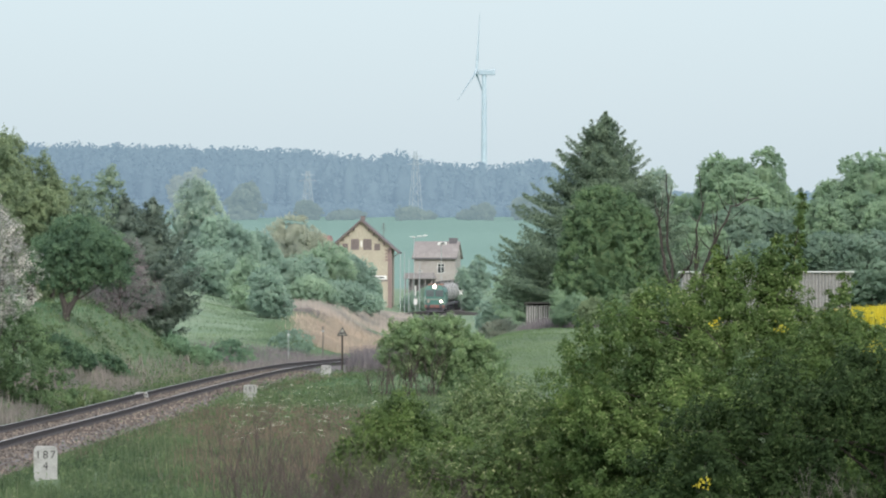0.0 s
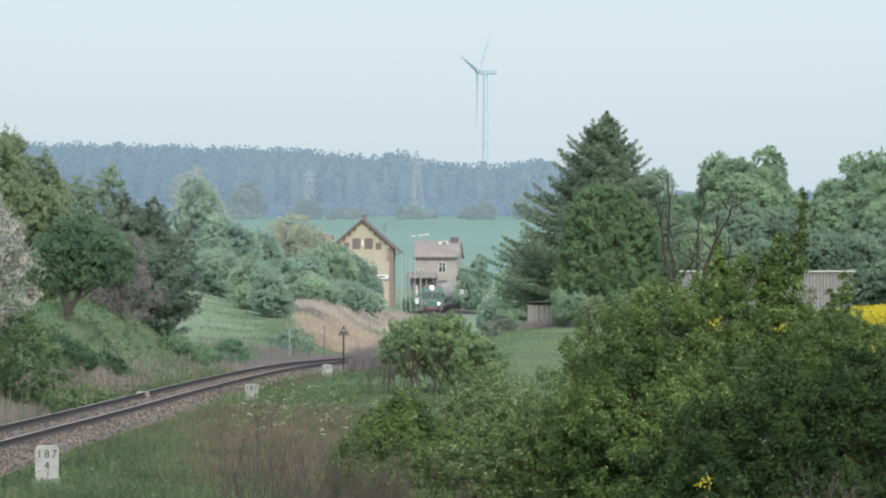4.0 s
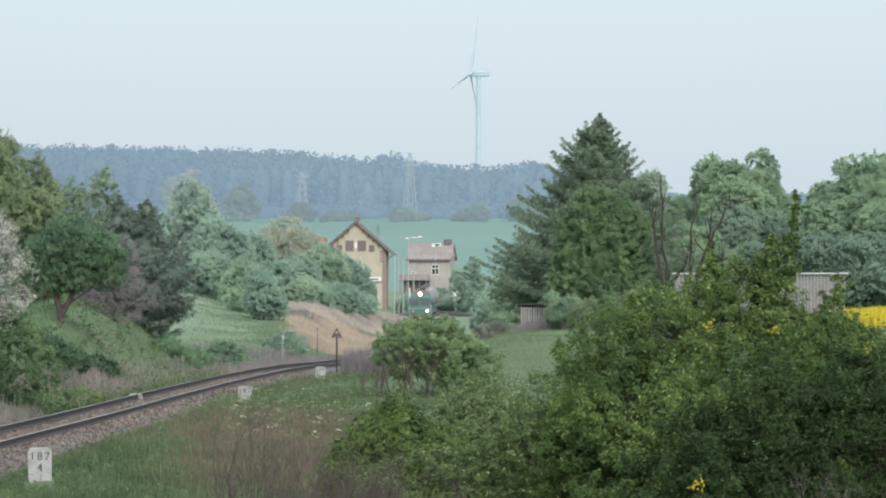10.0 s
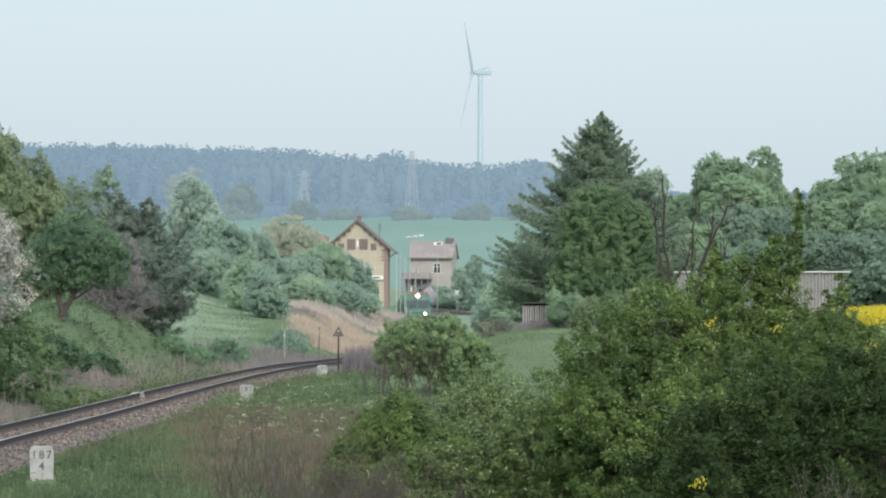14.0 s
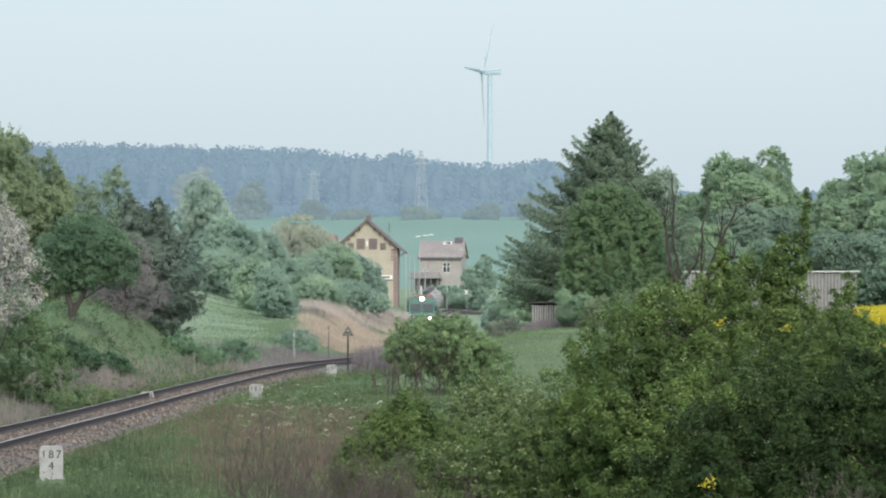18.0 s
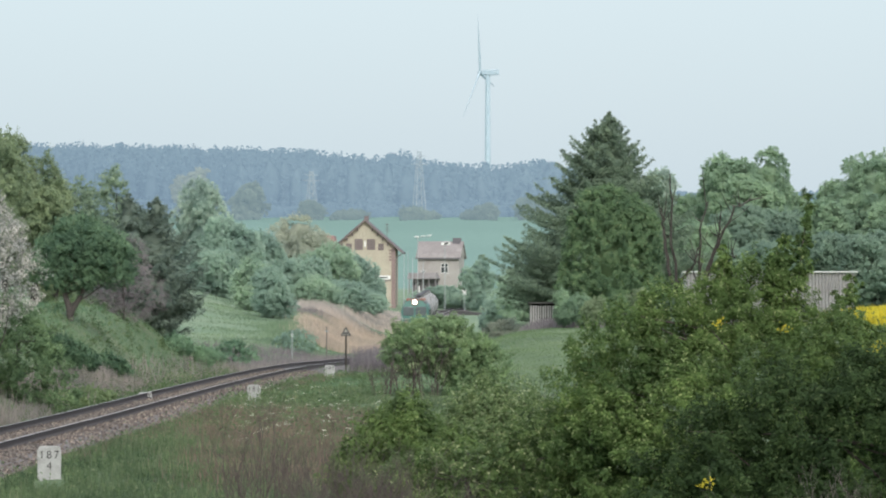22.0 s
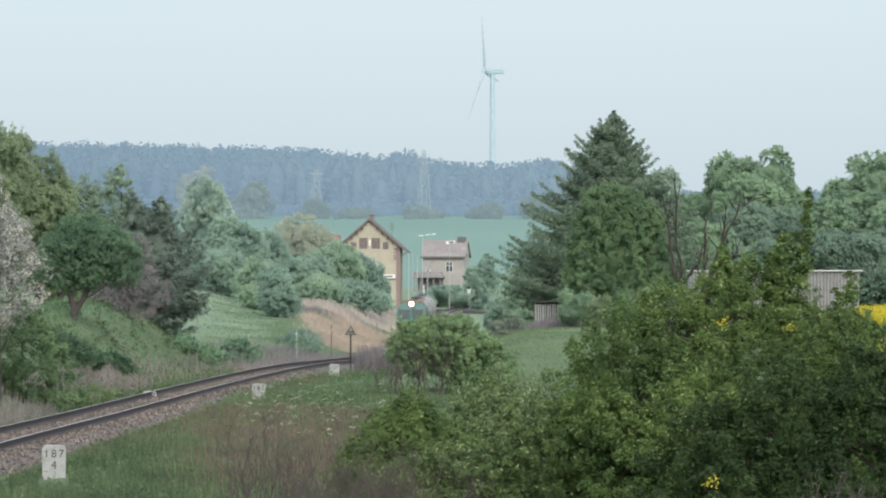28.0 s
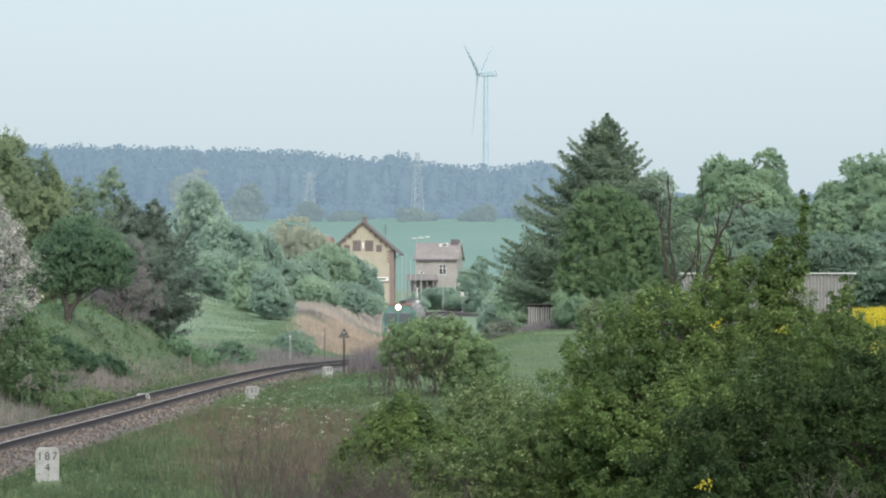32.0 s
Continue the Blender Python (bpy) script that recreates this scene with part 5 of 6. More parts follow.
def twiggy(name, x, y, height, spread, stems, mat, label, seed, radius=0.012, depth=3):
    """Bare forking stems from the ground."""
    rng = np.random.default_rng(seed)
    ob = thing(name, x, y, gz(x, y) - 0.05, 0, label, "shrub")
    pieces = []

    def grow(p, d, length, r, level):
        q = np.linspace(0, 1, 5)[:, None]
        bend = rng.normal(size=3) * 0.15
        path = p + d * length * q + bend * length * q ** 2
        pieces.append(tube(path, r * (1 - 0.55 * q[:, 0]), 4))
        if level:
            for _ in range(rng.integers(2, 4)):
                k = rng.uniform(0.45, 1.0)
                nd = d + rng.normal(size=3) * 0.38 + (0, 0, 0.15)
                grow(p + d * length * k + bend * length * k * k, nd / np.linalg.norm(nd), length * rng.uniform(0.45, 0.75), r * 0.55, level - 1)

    for _ in range(stems):
        o = rng.uniform(-1, 1, 2) * spread
        d = np.array((o[0] * 0.25 / max(spread, 0.1) + rng.normal() * 0.12, rng.normal() * 0.15, 1.0))
        pieces.clear()
        grow(np.array((o[0], o[1] * 0.5, 0)), d / np.linalg.norm(d), height * rng.uniform(0.35, 0.6), radius, depth)
        hang("stem", mesh_of("stem", *joined(pieces), mat), ob)
    return ob


def dead_tree():
    x, y = by(48.5, 112)
    z = gz(x, y)
    ob = thing("dead_tree", x, y, z - 0.1, 0, "leafless dead tree with forked dark branches", "tree")
    rng = np.random.default_rng(8)
    arms = (((0, 0), (-0.1, 2.6), (-0.35, 4.4), (-0.48, 5.9), (-0.5, 7.1)), ((0.0, 1.6), (0.05, 4.0), (0.12, 4.9), (0.16, 5.9), (0.3, 6.55)), ((0.05, 3.0), (0.25, 4.9), (0.6, 5.7), (0.9, 6.4), (1.5, 6.6)), ((0.2, 4.4), (0.4, 5.2), (0.55, 5.6), (0.6, 5.9), (0.6, 6.2)),
            ((-0.45, 4.7), (-0.6, 5.4), (-0.66, 5.9), (-0.7, 6.2), (-0.72, 6.4)), ((-0.4, 4.6), (-0.15, 4.9), (0.0, 5.1), (0.05, 5.3), (0.1, 5.5)), ((0.3, 4.9), (0.55, 5.05), (0.75, 5.2), (0.85, 5.3), (0.95, 5.3)))
    for k, arm in enumerate(arms):
        p = np.array([(u, rng.normal() * 0.1, w) for u, w in arm])
        s = np.linspace(0, 4, 17)
        path = np.stack([np.interp(s, range(5), p[:, q]) for q in range(3)], 1) + rng.normal(size=(17, 3)) * 0.02
        path[0] = p[0]
        pieces = [tube(path, np.linspace(0.065 if k == 0 else 0.044, 0.013, 17), 6)]
        for _ in range(7):
            o = path[rng.integers(6, 16)]
            d = rng.normal(size=3) * (0.35, 0.3, 0.25) + (0, 0, 0.5)
            l = rng.uniform(0.25, 0.7)
            pieces.append(tube([o, o + d * l * 0.5, o + d * l + (0, 0, 0.08)], (0.014, 0.01, 0.006), 4))
        hang("branch", mesh_of("branch", *joined(pieces), DEADWOOD), ob)


dead_tree()
for i, (be, far, h, sp, st, r) in enumerate(((-39, 96, 2.3, 0.3, 9, 0.014), (-35.5, 97, 2.1, 0.4, 9, 0.013), (-31, 94, 1.8, 0.6, 10, 0.01), (-26, 98, 1.2, 0.8, 12, 0.008), (-36, 104, 1.0, 1.0, 16, 0.007), (-28, 108, 1.0, 1.0, 16, 0.007), (-22, 90, 1.9, 0.7, 22, 0.009), (-16, 88, 2.0, 0.7, 24, 0.009), (-10, 87, 1.95, 0.7, 22, 0.009), (-4, 87, 1.7, 0.6, 16, 0.009), (-19, 92, 1.8, 0.8, 20, 0.008), (-12, 91, 1.8, 0.8, 20, 0.008), (-37.5, 96, 2.6, 0.2, 2, 0.009), (-25, 97, 1.9, 0.4, 5, 0.008),
                                               (66, 78, 1.75, 0.55, 16, 0.009), (72, 78, 1.85, 0.45, 14, 0.009), (59, 78, 1.6, 0.5, 12, 0.008), (47, 79, 1.35, 0.5, 8, 0.008), (80, 78, 1.6, 0.4, 8, 0.008), (-12.8, 217, 1.7, 0.45, 14, 0.017), (-8.5, 218, 1.8, 0.5, 10, 0.02), (-4.0, 218, 3.2, 0.6, 10, 0.02))):
    bx, by_ = by(be, far)
    twiggy("bare_shrub", bx, by_, h, sp, st, STALK if be > 40 else TWIG, "leafless grey-stemmed shrub under the dark bush" if be > 40 else "leafless dark-stemmed shrub beside the elder" if far > 200 else "leafless reddish-brown shrub in the grass", 400 + i, r)


# ---- grasses ----


def blades(name, n, place, height, width, mat, label, seed, lean=0.25, cat="grass"):
    """Many thin blades of grass or stalks over a stretch of ground."""
    rng = np.random.default_rng(seed)
    x, y = place(rng, n)
    x = clear(x, y)
    z = ground_z(x, y)
    h = height * rng.uniform(0.5, 1.3, n)
    a = rng.uniform(0, 2 * np.pi, n)
    w = width * rng.uniform(0.6, 1.4, n)
    tip = np.stack([x + lean * h * np.cos(a + 1), y + lean * h * np.sin(a + 1), z + h], 1)
    s = np.stack([np.cos(a), np.sin(a), 0 * a], 1) * w[:, None]
    p = np.stack([x, y, z - 0.03], 1)
    V = np.stack([p - s * 1.15, p + s * 1.15, tip], 1).reshape(-1, 3)
    F = np.arange(3 * n).reshape(n, 3)
    ob = new(name, mesh_of(name, V, F, mat))
    return tagged(ob, label, cat, kind="stuff")


def wedge(b0, b1, y0, y1, power=1.0, patch=0.0):
    """Places between two bearings and two distances, in loose patches."""
    def place(rng, n):
        y = y0 + (y1 - y0) * rng.uniform(0, 1, n) ** power
        x = rng.uniform(b0, b1, n) * y / 1000
        if patch:
            k = np.repeat(np.arange((n + 39) // 40), 40)[:n]
            cx, cy = x[k], y[k]
            x, y = cx + rng.normal(size=n) * patch, cy + rng.normal(size=n) * patch
        d = x - track_x(y)
        bad = np.abs(d) < 2.75
        x = np.where(bad, track_x(y) + np.sign(d) * (2.75 + np.abs(rng.normal(size=n)) * 0.6), x)
        return x, y
    return place


def clear(x, y):
    """Keep the plants off the ground just before the distance posts."""
    x = x.copy()
    for px, py in POSTS:
        hit = (np.abs(x - px * y / py) < 0.36) & (y > py - 7) & (y < py + 0.3)
        x = np.where(hit, x + np.where(x > px * y / py, 0.6, -0.6), x)
    return x


def beside(d0, d1, y0, y1, power=1.0):
    def place(rng, n):
        y = y0 + (y1 - y0) * rng.uniform(0, 1, n) ** power
        return track_x(y) + rng.uniform(d0, d1, n), y
    return place


blades("grass", 60000, wedge(-90, 30, 100, 240, 1.2, 0.35), 0.28, 0.012, GRASS, "tufted green meadow grass beside the line", 501)
blades("grass", 16000, wedge(-90, -25, 102, 150, 1.0, 0.2), 0.26, 0.012, GRASS, "tufted green meadow grass beside the distance post", 528)
blades("mound_grass", 60000, wedge(2, 44, 235, 430, 1.0), 0.07, 0.022, MOUND_GRASS, "short green grass on the mound", 518)
blades("grass_far", 46000, wedge(-90, 4, 220, 420, 1.2, 1.4), 0.17, 0.02, BANK_GRASS, "green grass on the banks and mound", 502)
blades("bleached_grass", 5000, beside(-5.6, -3.2, 200, 246), 0.6, 0.014, VERGE, "tall bleached grass at the foot of the bank", 519)
blades("bleached_grass", 2600, wedge(-88, -76, 168, 196, 1.0, 0.5), 0.45, 0.014, VERGE, "low bleached grass by the rails", 521)
blades("dry_stalks", 12000, wedge(-48, -15, 112, 185, 1.0, 0.6), 0.5, 0.009, DRY, "dry brown weed stalks in the meadow", 503)
blades("pale_grass", 6500, wedge(-62, -2, 112, 250, 1.1, 0.5), 0.34, 0.011, PALE_GRASS, "pale seeding grass in the meadow", 522)
blades("dry_edge", 4200, beside(2.5, 4.4, 135, 300), 0.3, 0.013, DRY, "dry brown stalks along the ballast edge", 523)
blades("dry_verge", 5200, beside(-5.6, -2.9, 150, 420), 0.6, 0.02, VERGE, "dry purplish grass along the foot of the bank", 504)
blades("reeds", 14000, wedge(-30.5, -20, 566, 650, 1.0, 1.5), 1.0, 0.03, REED, "pale dry reed bed below the station", 505, cat="reeds")
blades("reeds", 14000, wedge(-21, -9.5, 612, 690, 1.0, 1.5), 1.0, 0.03, REED, "pale dry reed bed below the station", 525, cat="reeds")
blades("reeds", 9000, wedge(-26.5, -20.5, 470, 530, 1.0, 0.9), 0.8, 0.03, REED_LOW, "low orange-tan reeds at the foot of the slope", 514, cat="reeds")
blades("reeds", 11000, wedge(-21.0, -13.5, 478, 580, 1.0, 1.2), 0.8, 0.03, REED_LOW, "low orange-tan reeds at the foot of the slope", 526, cat="reeds")
blades("hollow_weeds", 6000, wedge(-29, -15, 540, 600, 1.0, 1.2), 0.45, 0.03, PURPLE, "low grey weeds in the hollow between the reeds", 527)
blades("slope_grass", 5000, wedge(-33, -27, 440, 500, 1.0, 1.2), 0.4, 0.035, LUSH, "rough green grass beside the reeds", 515)
blades("dry_weeds", 19000, beside(2.4, 5.4, 317, 450), 1.5, 0.022, PURPLE, "tall grey-purple weeds that hide the bend of the line", 524)
blades("dry_weeds", 13000, wedge(-50, -8, 335, 430, 1.0, 1.0), 0.6, 0.02, PURPLE, "dry grey-purple weeds beside the line", 516)
blades("dry_weeds", 5000, wedge(14, 31, 404, 424, 1.0, 0.6), 0.9, 0.02, PURPLE, "tall dry brown weeds before the small shed", 517)


def umbels(n, place, seed):
    rng = np.random.default_rng(seed)
    x, y = place(rng, n)
    k = np.repeat(np.arange(n), 14)
    base = np.stack([x, y, ground_z(x, y) + rng.uniform(0.25, 0.6, n)], 1)
    p = base[k] + rng.normal(size=(len(k), 3)) * (0.07, 0.07, 0.02)
    nn = rng.normal(size=(len(k), 3)) * 0.4 + (0, -0.4, 1)
    tagged(new("umbels", mesh_of("umbels", *leaves(rng, p, nn, np.full(len(k), 0.03), 1.0), UMBEL)), "white flowering umbels in the grass", "flowers", kind="stuff")


umbels(90, wedge(-44, -12, 140, 225, 1.0), 506)


def weeds(n, place, mat, label, seed, size=0.05, tall=0.16):
    """Low tufts of broad leaves that break up the grass."""
    rng = np.random.default_rng(seed)
    x, y = place(rng, n)
    x = clear(x, y)
    k = np.repeat(np.arange(n), 26)
    r = rng.uniform(0.5, 1.5, n)
    p = np.stack([x, y, ground_z(x, y)], 1)[k] + rng.normal(size=(len(k), 3)) * (0.13, 0.13, 0.0) * r[k][:, None]
    p[:, 2] += np.abs(rng.normal(size=len(k))) * tall * r[k]
    nn = rng.normal(size=(len(k), 3)) * 0.5 + (0, -0.3, 0.8)
    tagged(new("weeds", mesh_of("weeds", *slips(rng, p, nn, np.full(len(k), size), 1.6), mat)), label, "weeds", kind="stuff")


weeds(1900, wedge(-90, 10, 98, 215, 1.2), WEED, "low broad-leaved weeds among the grass", 511)
weeds(900, wedge(-50, -12, 150, 300, 1.0), WEED, "bright green tufts along the ballast edge", 512, 0.07, 0.2)
weeds(900, wedge(-78, -42, 200, 320, 1.0), WEED, "green tufts on the bank", 513, 0.08, 0.2)
blades("meadow_grass", 40000, wedge(-47, -12, 370, 660, 1.0, 1.2), 0.16, 0.04, LUSH, "rough green grass on the slope meadow", 509)
blades("dry_slope", 9000, wedge(-11.5, -7.0, 640, 735, 1.0, 0.8), 0.7, 0.03, REED, "pale dry grass on the slope below the house", 508)
blades("rape_field", 26000, wedge(80.5, 112, 284, 345, 1.0, 0.8), 0.9, 0.05, RAPE, "bright yellow flowering rape field", 507, cat="crop")



def yellow_flowers(spots, seed):
    """Loose sprays of yellow flowers."""
    rng = np.random.default_rng(seed)
    pieces = []
    for be, far, z, r, n in spots:
        x, y = by(be, far)
        p = rng.normal(size=(n, 3)) * (r, r, r * 0.8) + (x, y, z)
        pieces.append(leaves(rng, p, rng.normal(size=(n, 3)) + (0, -0.6, 0.6), np.full(n, 0.04), 1.0))
    tagged(new("yellow_flowers", mesh_of("yellow_flowers", *joined(pieces), RAPE)), "sprays of yellow rape flowers among the bushes", "flowers", kind="stuff")


yellow_flowers(((51, 80, 1.93, 0.07, 34), (53.5, 92, 4.36, 0.06, 20), (66.5, 92, 4.3, 0.07, 20), (83.5, 90, 3.85, 0.08, 22), (85, 90, 4.0, 0.08, 22), (84, 90, 3.65, 0.06, 14)), 520)

# ---- sheds ----
SHEET = surface("corrugated_sheet", (0.32, 0.32, 0.32), (0.44, 0.435, 0.43), 0.8, 0.7, 0.1, spots=(0.30, 0.275, 0.26))


ROOFSHEET = surface("pale_roof_sheet", (0.45, 0.47, 0.48), (0.58, 0.6, 0.6), 1.0, 0.6)


def corrugated(length, height, pitch, depth):
    n = int(length / pitch) * 4
    V, F = [], []
    for i in range(n + 1):
        x = length * i / n
        y = depth * math.sin(2 * math.pi * i / 4)
        V += [(x, y, 0), (x, y, height), (x, y + 0.03, 0), (x, y + 0.03, height)]
    for i in range(n):
        a = 4 * i
        F += [(a, a + 4, a + 5, a + 1), (a + 2, a + 3, a + 7, a + 6), (a + 1, a + 5, a + 7, a + 3), (a, a + 2, a + 6, a + 4)]
    return V, F


BOARDS = surface("weathered_boards", (0.17, 0.15, 0.14), (0.34, 0.31, 0.29), 2.5, 0.9)


def shed(x, y, length, height, label, depth=4.0, pitch=0.3, turn=0.0, wall=None):
    wall = wall or SHEET
    ob = thing("shed", x, y, gz(x, y) - 0.15, turn, label, "shed")
    hang("front_wall", mesh_of("front_wall", *corrugated(length, height, pitch, 0.11), wall), ob)
    part("back_wall", box(0, length, depth - 0.1, depth, 0, height - 0.4), SHEET, ob)
    for a in (0.0, length - 0.1):
        part("end_wall", box(a, a + 0.1, 0.1, depth - 0.1, 0, height - 0.2), SHEET, ob)
    part("roof", prism([(-0.25, height + 0.05), (depth + 0.3, height - 0.45), (depth + 0.3, height - 0.38), (-0.25, height + 0.13)], -0.25, length + 0.25), ROOFSHEET, ob, "", Matrix(((0, 1, 0, 0), (1, 0, 0, 0), (0, 0, 1, 0), (0, 0, 0, 1))))
    return ob


sx, sy = by(47.0, 350)
shed(sx, sy, 11.6, 4.0, "long grey corrugated shed behind the bushes", pitch=0.23)


def board_shed(x, y):
    ob = thing("shed", x, y, gz(x, y) - 0.15, 0, "small shed of pale upright boards with dark gaps", "shed")
    rng = random.Random(77)
    part("back_wall", box(0, 2.9, 1.9, 2.0, 0, 2.7), BOARDS, ob)
    # Added dark panel keeps the gaps between the boards dark.
    part("inner_wall", box(0.05, 2.85, 0.12, 0.2, 0, 2.6), UNDERWOOD, ob, "dark panel added behind the gapped boards")
    for e in (0.0, 2.82):
        part("end_wall", box(e, e + 0.08, 0.2, 1.9, 0, 2.7), BOARDS, ob)
    for i in range(14):
        w = rng.uniform(0.09, 0.15)
        part("board", box(0.03 + i * 0.205, 0.03 + i * 0.205 + w, 0.02, 0.06, rng.uniform(0.1, 0.9), 2.62 - rng.uniform(0, 0.12)), PALEBOARD, ob)
    part("roof", prism([(-0.3, 2.75), (2.3, 2.55), (2.3, 2.62), (-0.3, 2.85)], -0.15, 3.05), UNDERWOOD, ob, "", Matrix(((0, 1, 0, 0), (1, 0, 0, 0), (0, 0, 1, 0), (0, 0, 0, 1))))


PALEBOARD = surface("bleached_board", (0.36, 0.35, 0.34), (0.50, 0.49, 0.47), 3, 0.9)
UNDERWOOD = surface("dark_boarding", (0.07, 0.065, 0.065), (0.12, 0.11, 0.105), 3, 0.9)
board_shed(*by(16.4, 432))

# ---- the crossing ----


def crossing_sign(x, y):
    ob = thing("crossing_sign", x, y, gz(x, y), 0, "white diagonal cross sign at the level crossing", "sign")
    part("post", rod((0, 0, 0), (0, 0, 3.3), 0.04), GALV, ob)
    for s in (-1, 1):
        part("arm", box(-0.44, 0.44, -0.03, 0.0, -0.07, 0.07), ENAMEL, ob, "", pose(0, -0.06 - 0.02 * s, 3.4, 0, s * 52, 0))


def yard_pole(bearing, far, top, label, head=0.0, deep=0.15):
    x, y = by(bearing, far)
    z = gz(x, y)
    ob = thing("lamp_post", x, y, z, 0, label, "lamp post", "poles by the station")
    h = top - z
    part("pole", rod((0, 0, 0), (0, 0, h), 0.075, 0.05), GALV, ob)
    if head:
        arm = part("arm", rod((-0.3, 0, h - 0.05), (head, 0, h + 0.15), 0.05), GALV, ob)
        for k in (-0.2, head * 0.45, head * 0.95):
            part("lamp_head", box(k - 0.36, k + 0.36, -0.2, 0.2, h + 0.2 - deep + 0.12 * k, h + 0.2 + 0.12 * k, 0.04), ENAMEL, arm, "white lamp head", pose(0, 0, 0, 0, 0, 0))


def crossing_signal(x, y):
    ob = thing("crossing_signal", x, y, gz(x, y), 0, "white signal box on a mast beside the crossing", "signal")
    part("mast", rod((0, 0, 0), (0, 0, 4.2), 0.07), GALV, ob)
    part("panel", box(-0.25, 0.3, -0.2, 0.1, 1.5, 2.4, 0.04), ENAMEL, ob)
    part("shield", box(-0.3, 0.35, -0.22, -0.2, 2.5, 2.6), BLACK, ob)
    part("top_plate", box(-0.07, 0.07, -0.09, 0.07, 2.9, 4.3), ENAMEL, ob)


ASPHALT = surface("asphalt", (0.05, 0.05, 0.052), (0.085, 0.083, 0.082), 1.5, 0.9, bump=0.3)


def crossing_road():
    """A narrow road over the line, laid on the ground."""
    xs = np.linspace(-14, 60, 75)
    rows = []
    for o in (-2.4, 2.4):
        y = 768 + o + 0.18 * xs
        z = ground_z(xs, y)
        d = np.abs(xs - track_x(y))
        z = np.where(d < 6, np.maximum(z, track_z(y) - 0.02 - 0.1 * np.clip(d - 1.8, 0, 9)), z)
        rows.append(np.stack([xs, y, z + 0.06], 1))
        rows.append(np.stack([xs, y, z - 0.5], 1))
    V = np.concatenate([rows[1], rows[0], rows[2], rows[3]])
    n = len(xs)
    F = [(k * n + i, k * n + i + 1, (k + 1) * n + i + 1, (k + 1) * n + i) for k in range(3) for i in range(n - 1)]
    tagged(new("road", mesh_of("road", V, F, ASPHALT)), "narrow asphalt road over the level crossing", "road", kind="structure")


crossing_road()
for be, far, h, r in ((-23.6, 398, 3.0, 0.05), (-30.4, 405, 2.5, 0.04)):
    px, py = by(be, far)
    stake = thing("marker_stake", px, py, gz(px, py) - 0.2, 0, "thin weathered stake by the reeds", "stake", "stakes by the line")
    part("stake_pole", rod((0, 0, 0), (0, 0, h + 0.2), r, r * 0.85), POSTGREY if r > 0.045 else GALV, stake)
    part("crosspiece", box(-0.1, 0.1, -r - 0.02, -r, h - 0.25, h - 0.12), GALV, stake)
crossing_sign(*by(3.5, 770))
crossing_signal(*by(-5.4, 770))
yard_pole(-8.4, 775, 10.2, "tall thin grey pole by the station")
yard_pole(-5.7, 805, 13.0, "tall grey lamp post with white heads above the roofs", 1.9)
yard_pole(-0.35, 790, 11.9, "tall grey lamp post with white heads by the small house", 0.5, 0.42)

yard_pole(-7.6, 782, 10.6, "thin grey pole beside the station")
yard_pole(-6.7, 778, 9.6, "thin grey pole beside the station")
yard_pole(-4.6, 776, 9.0, "thin grey pole beside the station")
yard_pole(-46.0, 600, 12.0, "old grey wooden pole on the slope")

# ---- train ----
GREEN = surface("loco_green", (0.026, 0.116, 0.097), (0.044, 0.152, 0.124), 1.5, 0.5)
ROOFGREY = surface("loco_roof", (0.084, 0.088, 0.086), (0.140, 0.136, 0.125), 1.5, 0.6)
UNDER = surface("underframe", (0.045, 0.046, 0.055), (0.095, 0.092, 0.105), 3, 0.8)
REDBEAM = surface("buffer_beam", (0.15, 0.07, 0.06), (0.22, 0.105, 0.09), 3, 0.6)
TANK = surface("tank_grey", (0.25, 0.25, 0.247), (0.34, 0.335, 0.33), 0.8, 0.65, spots=(0.2, 0.185, 0.17))
RUST = surface("rusty_orange", (0.22, 0.115, 0.09), (0.30, 0.16, 0.12), 3, 0.7)
BAND = plain("stripe_paint", (0.34, 0.36, 0.3), 0.6)
CABGLASS = plain("cab_glass", (0.085, 0.105, 0.11), 0.25)
LAMP_HOT = glowing("headlight", (1.0, 0.9, 0.78), 7.0)
LAMP_DIM = glowing("dim_headlight", (0.3, 0.27, 0.23), 0.1)


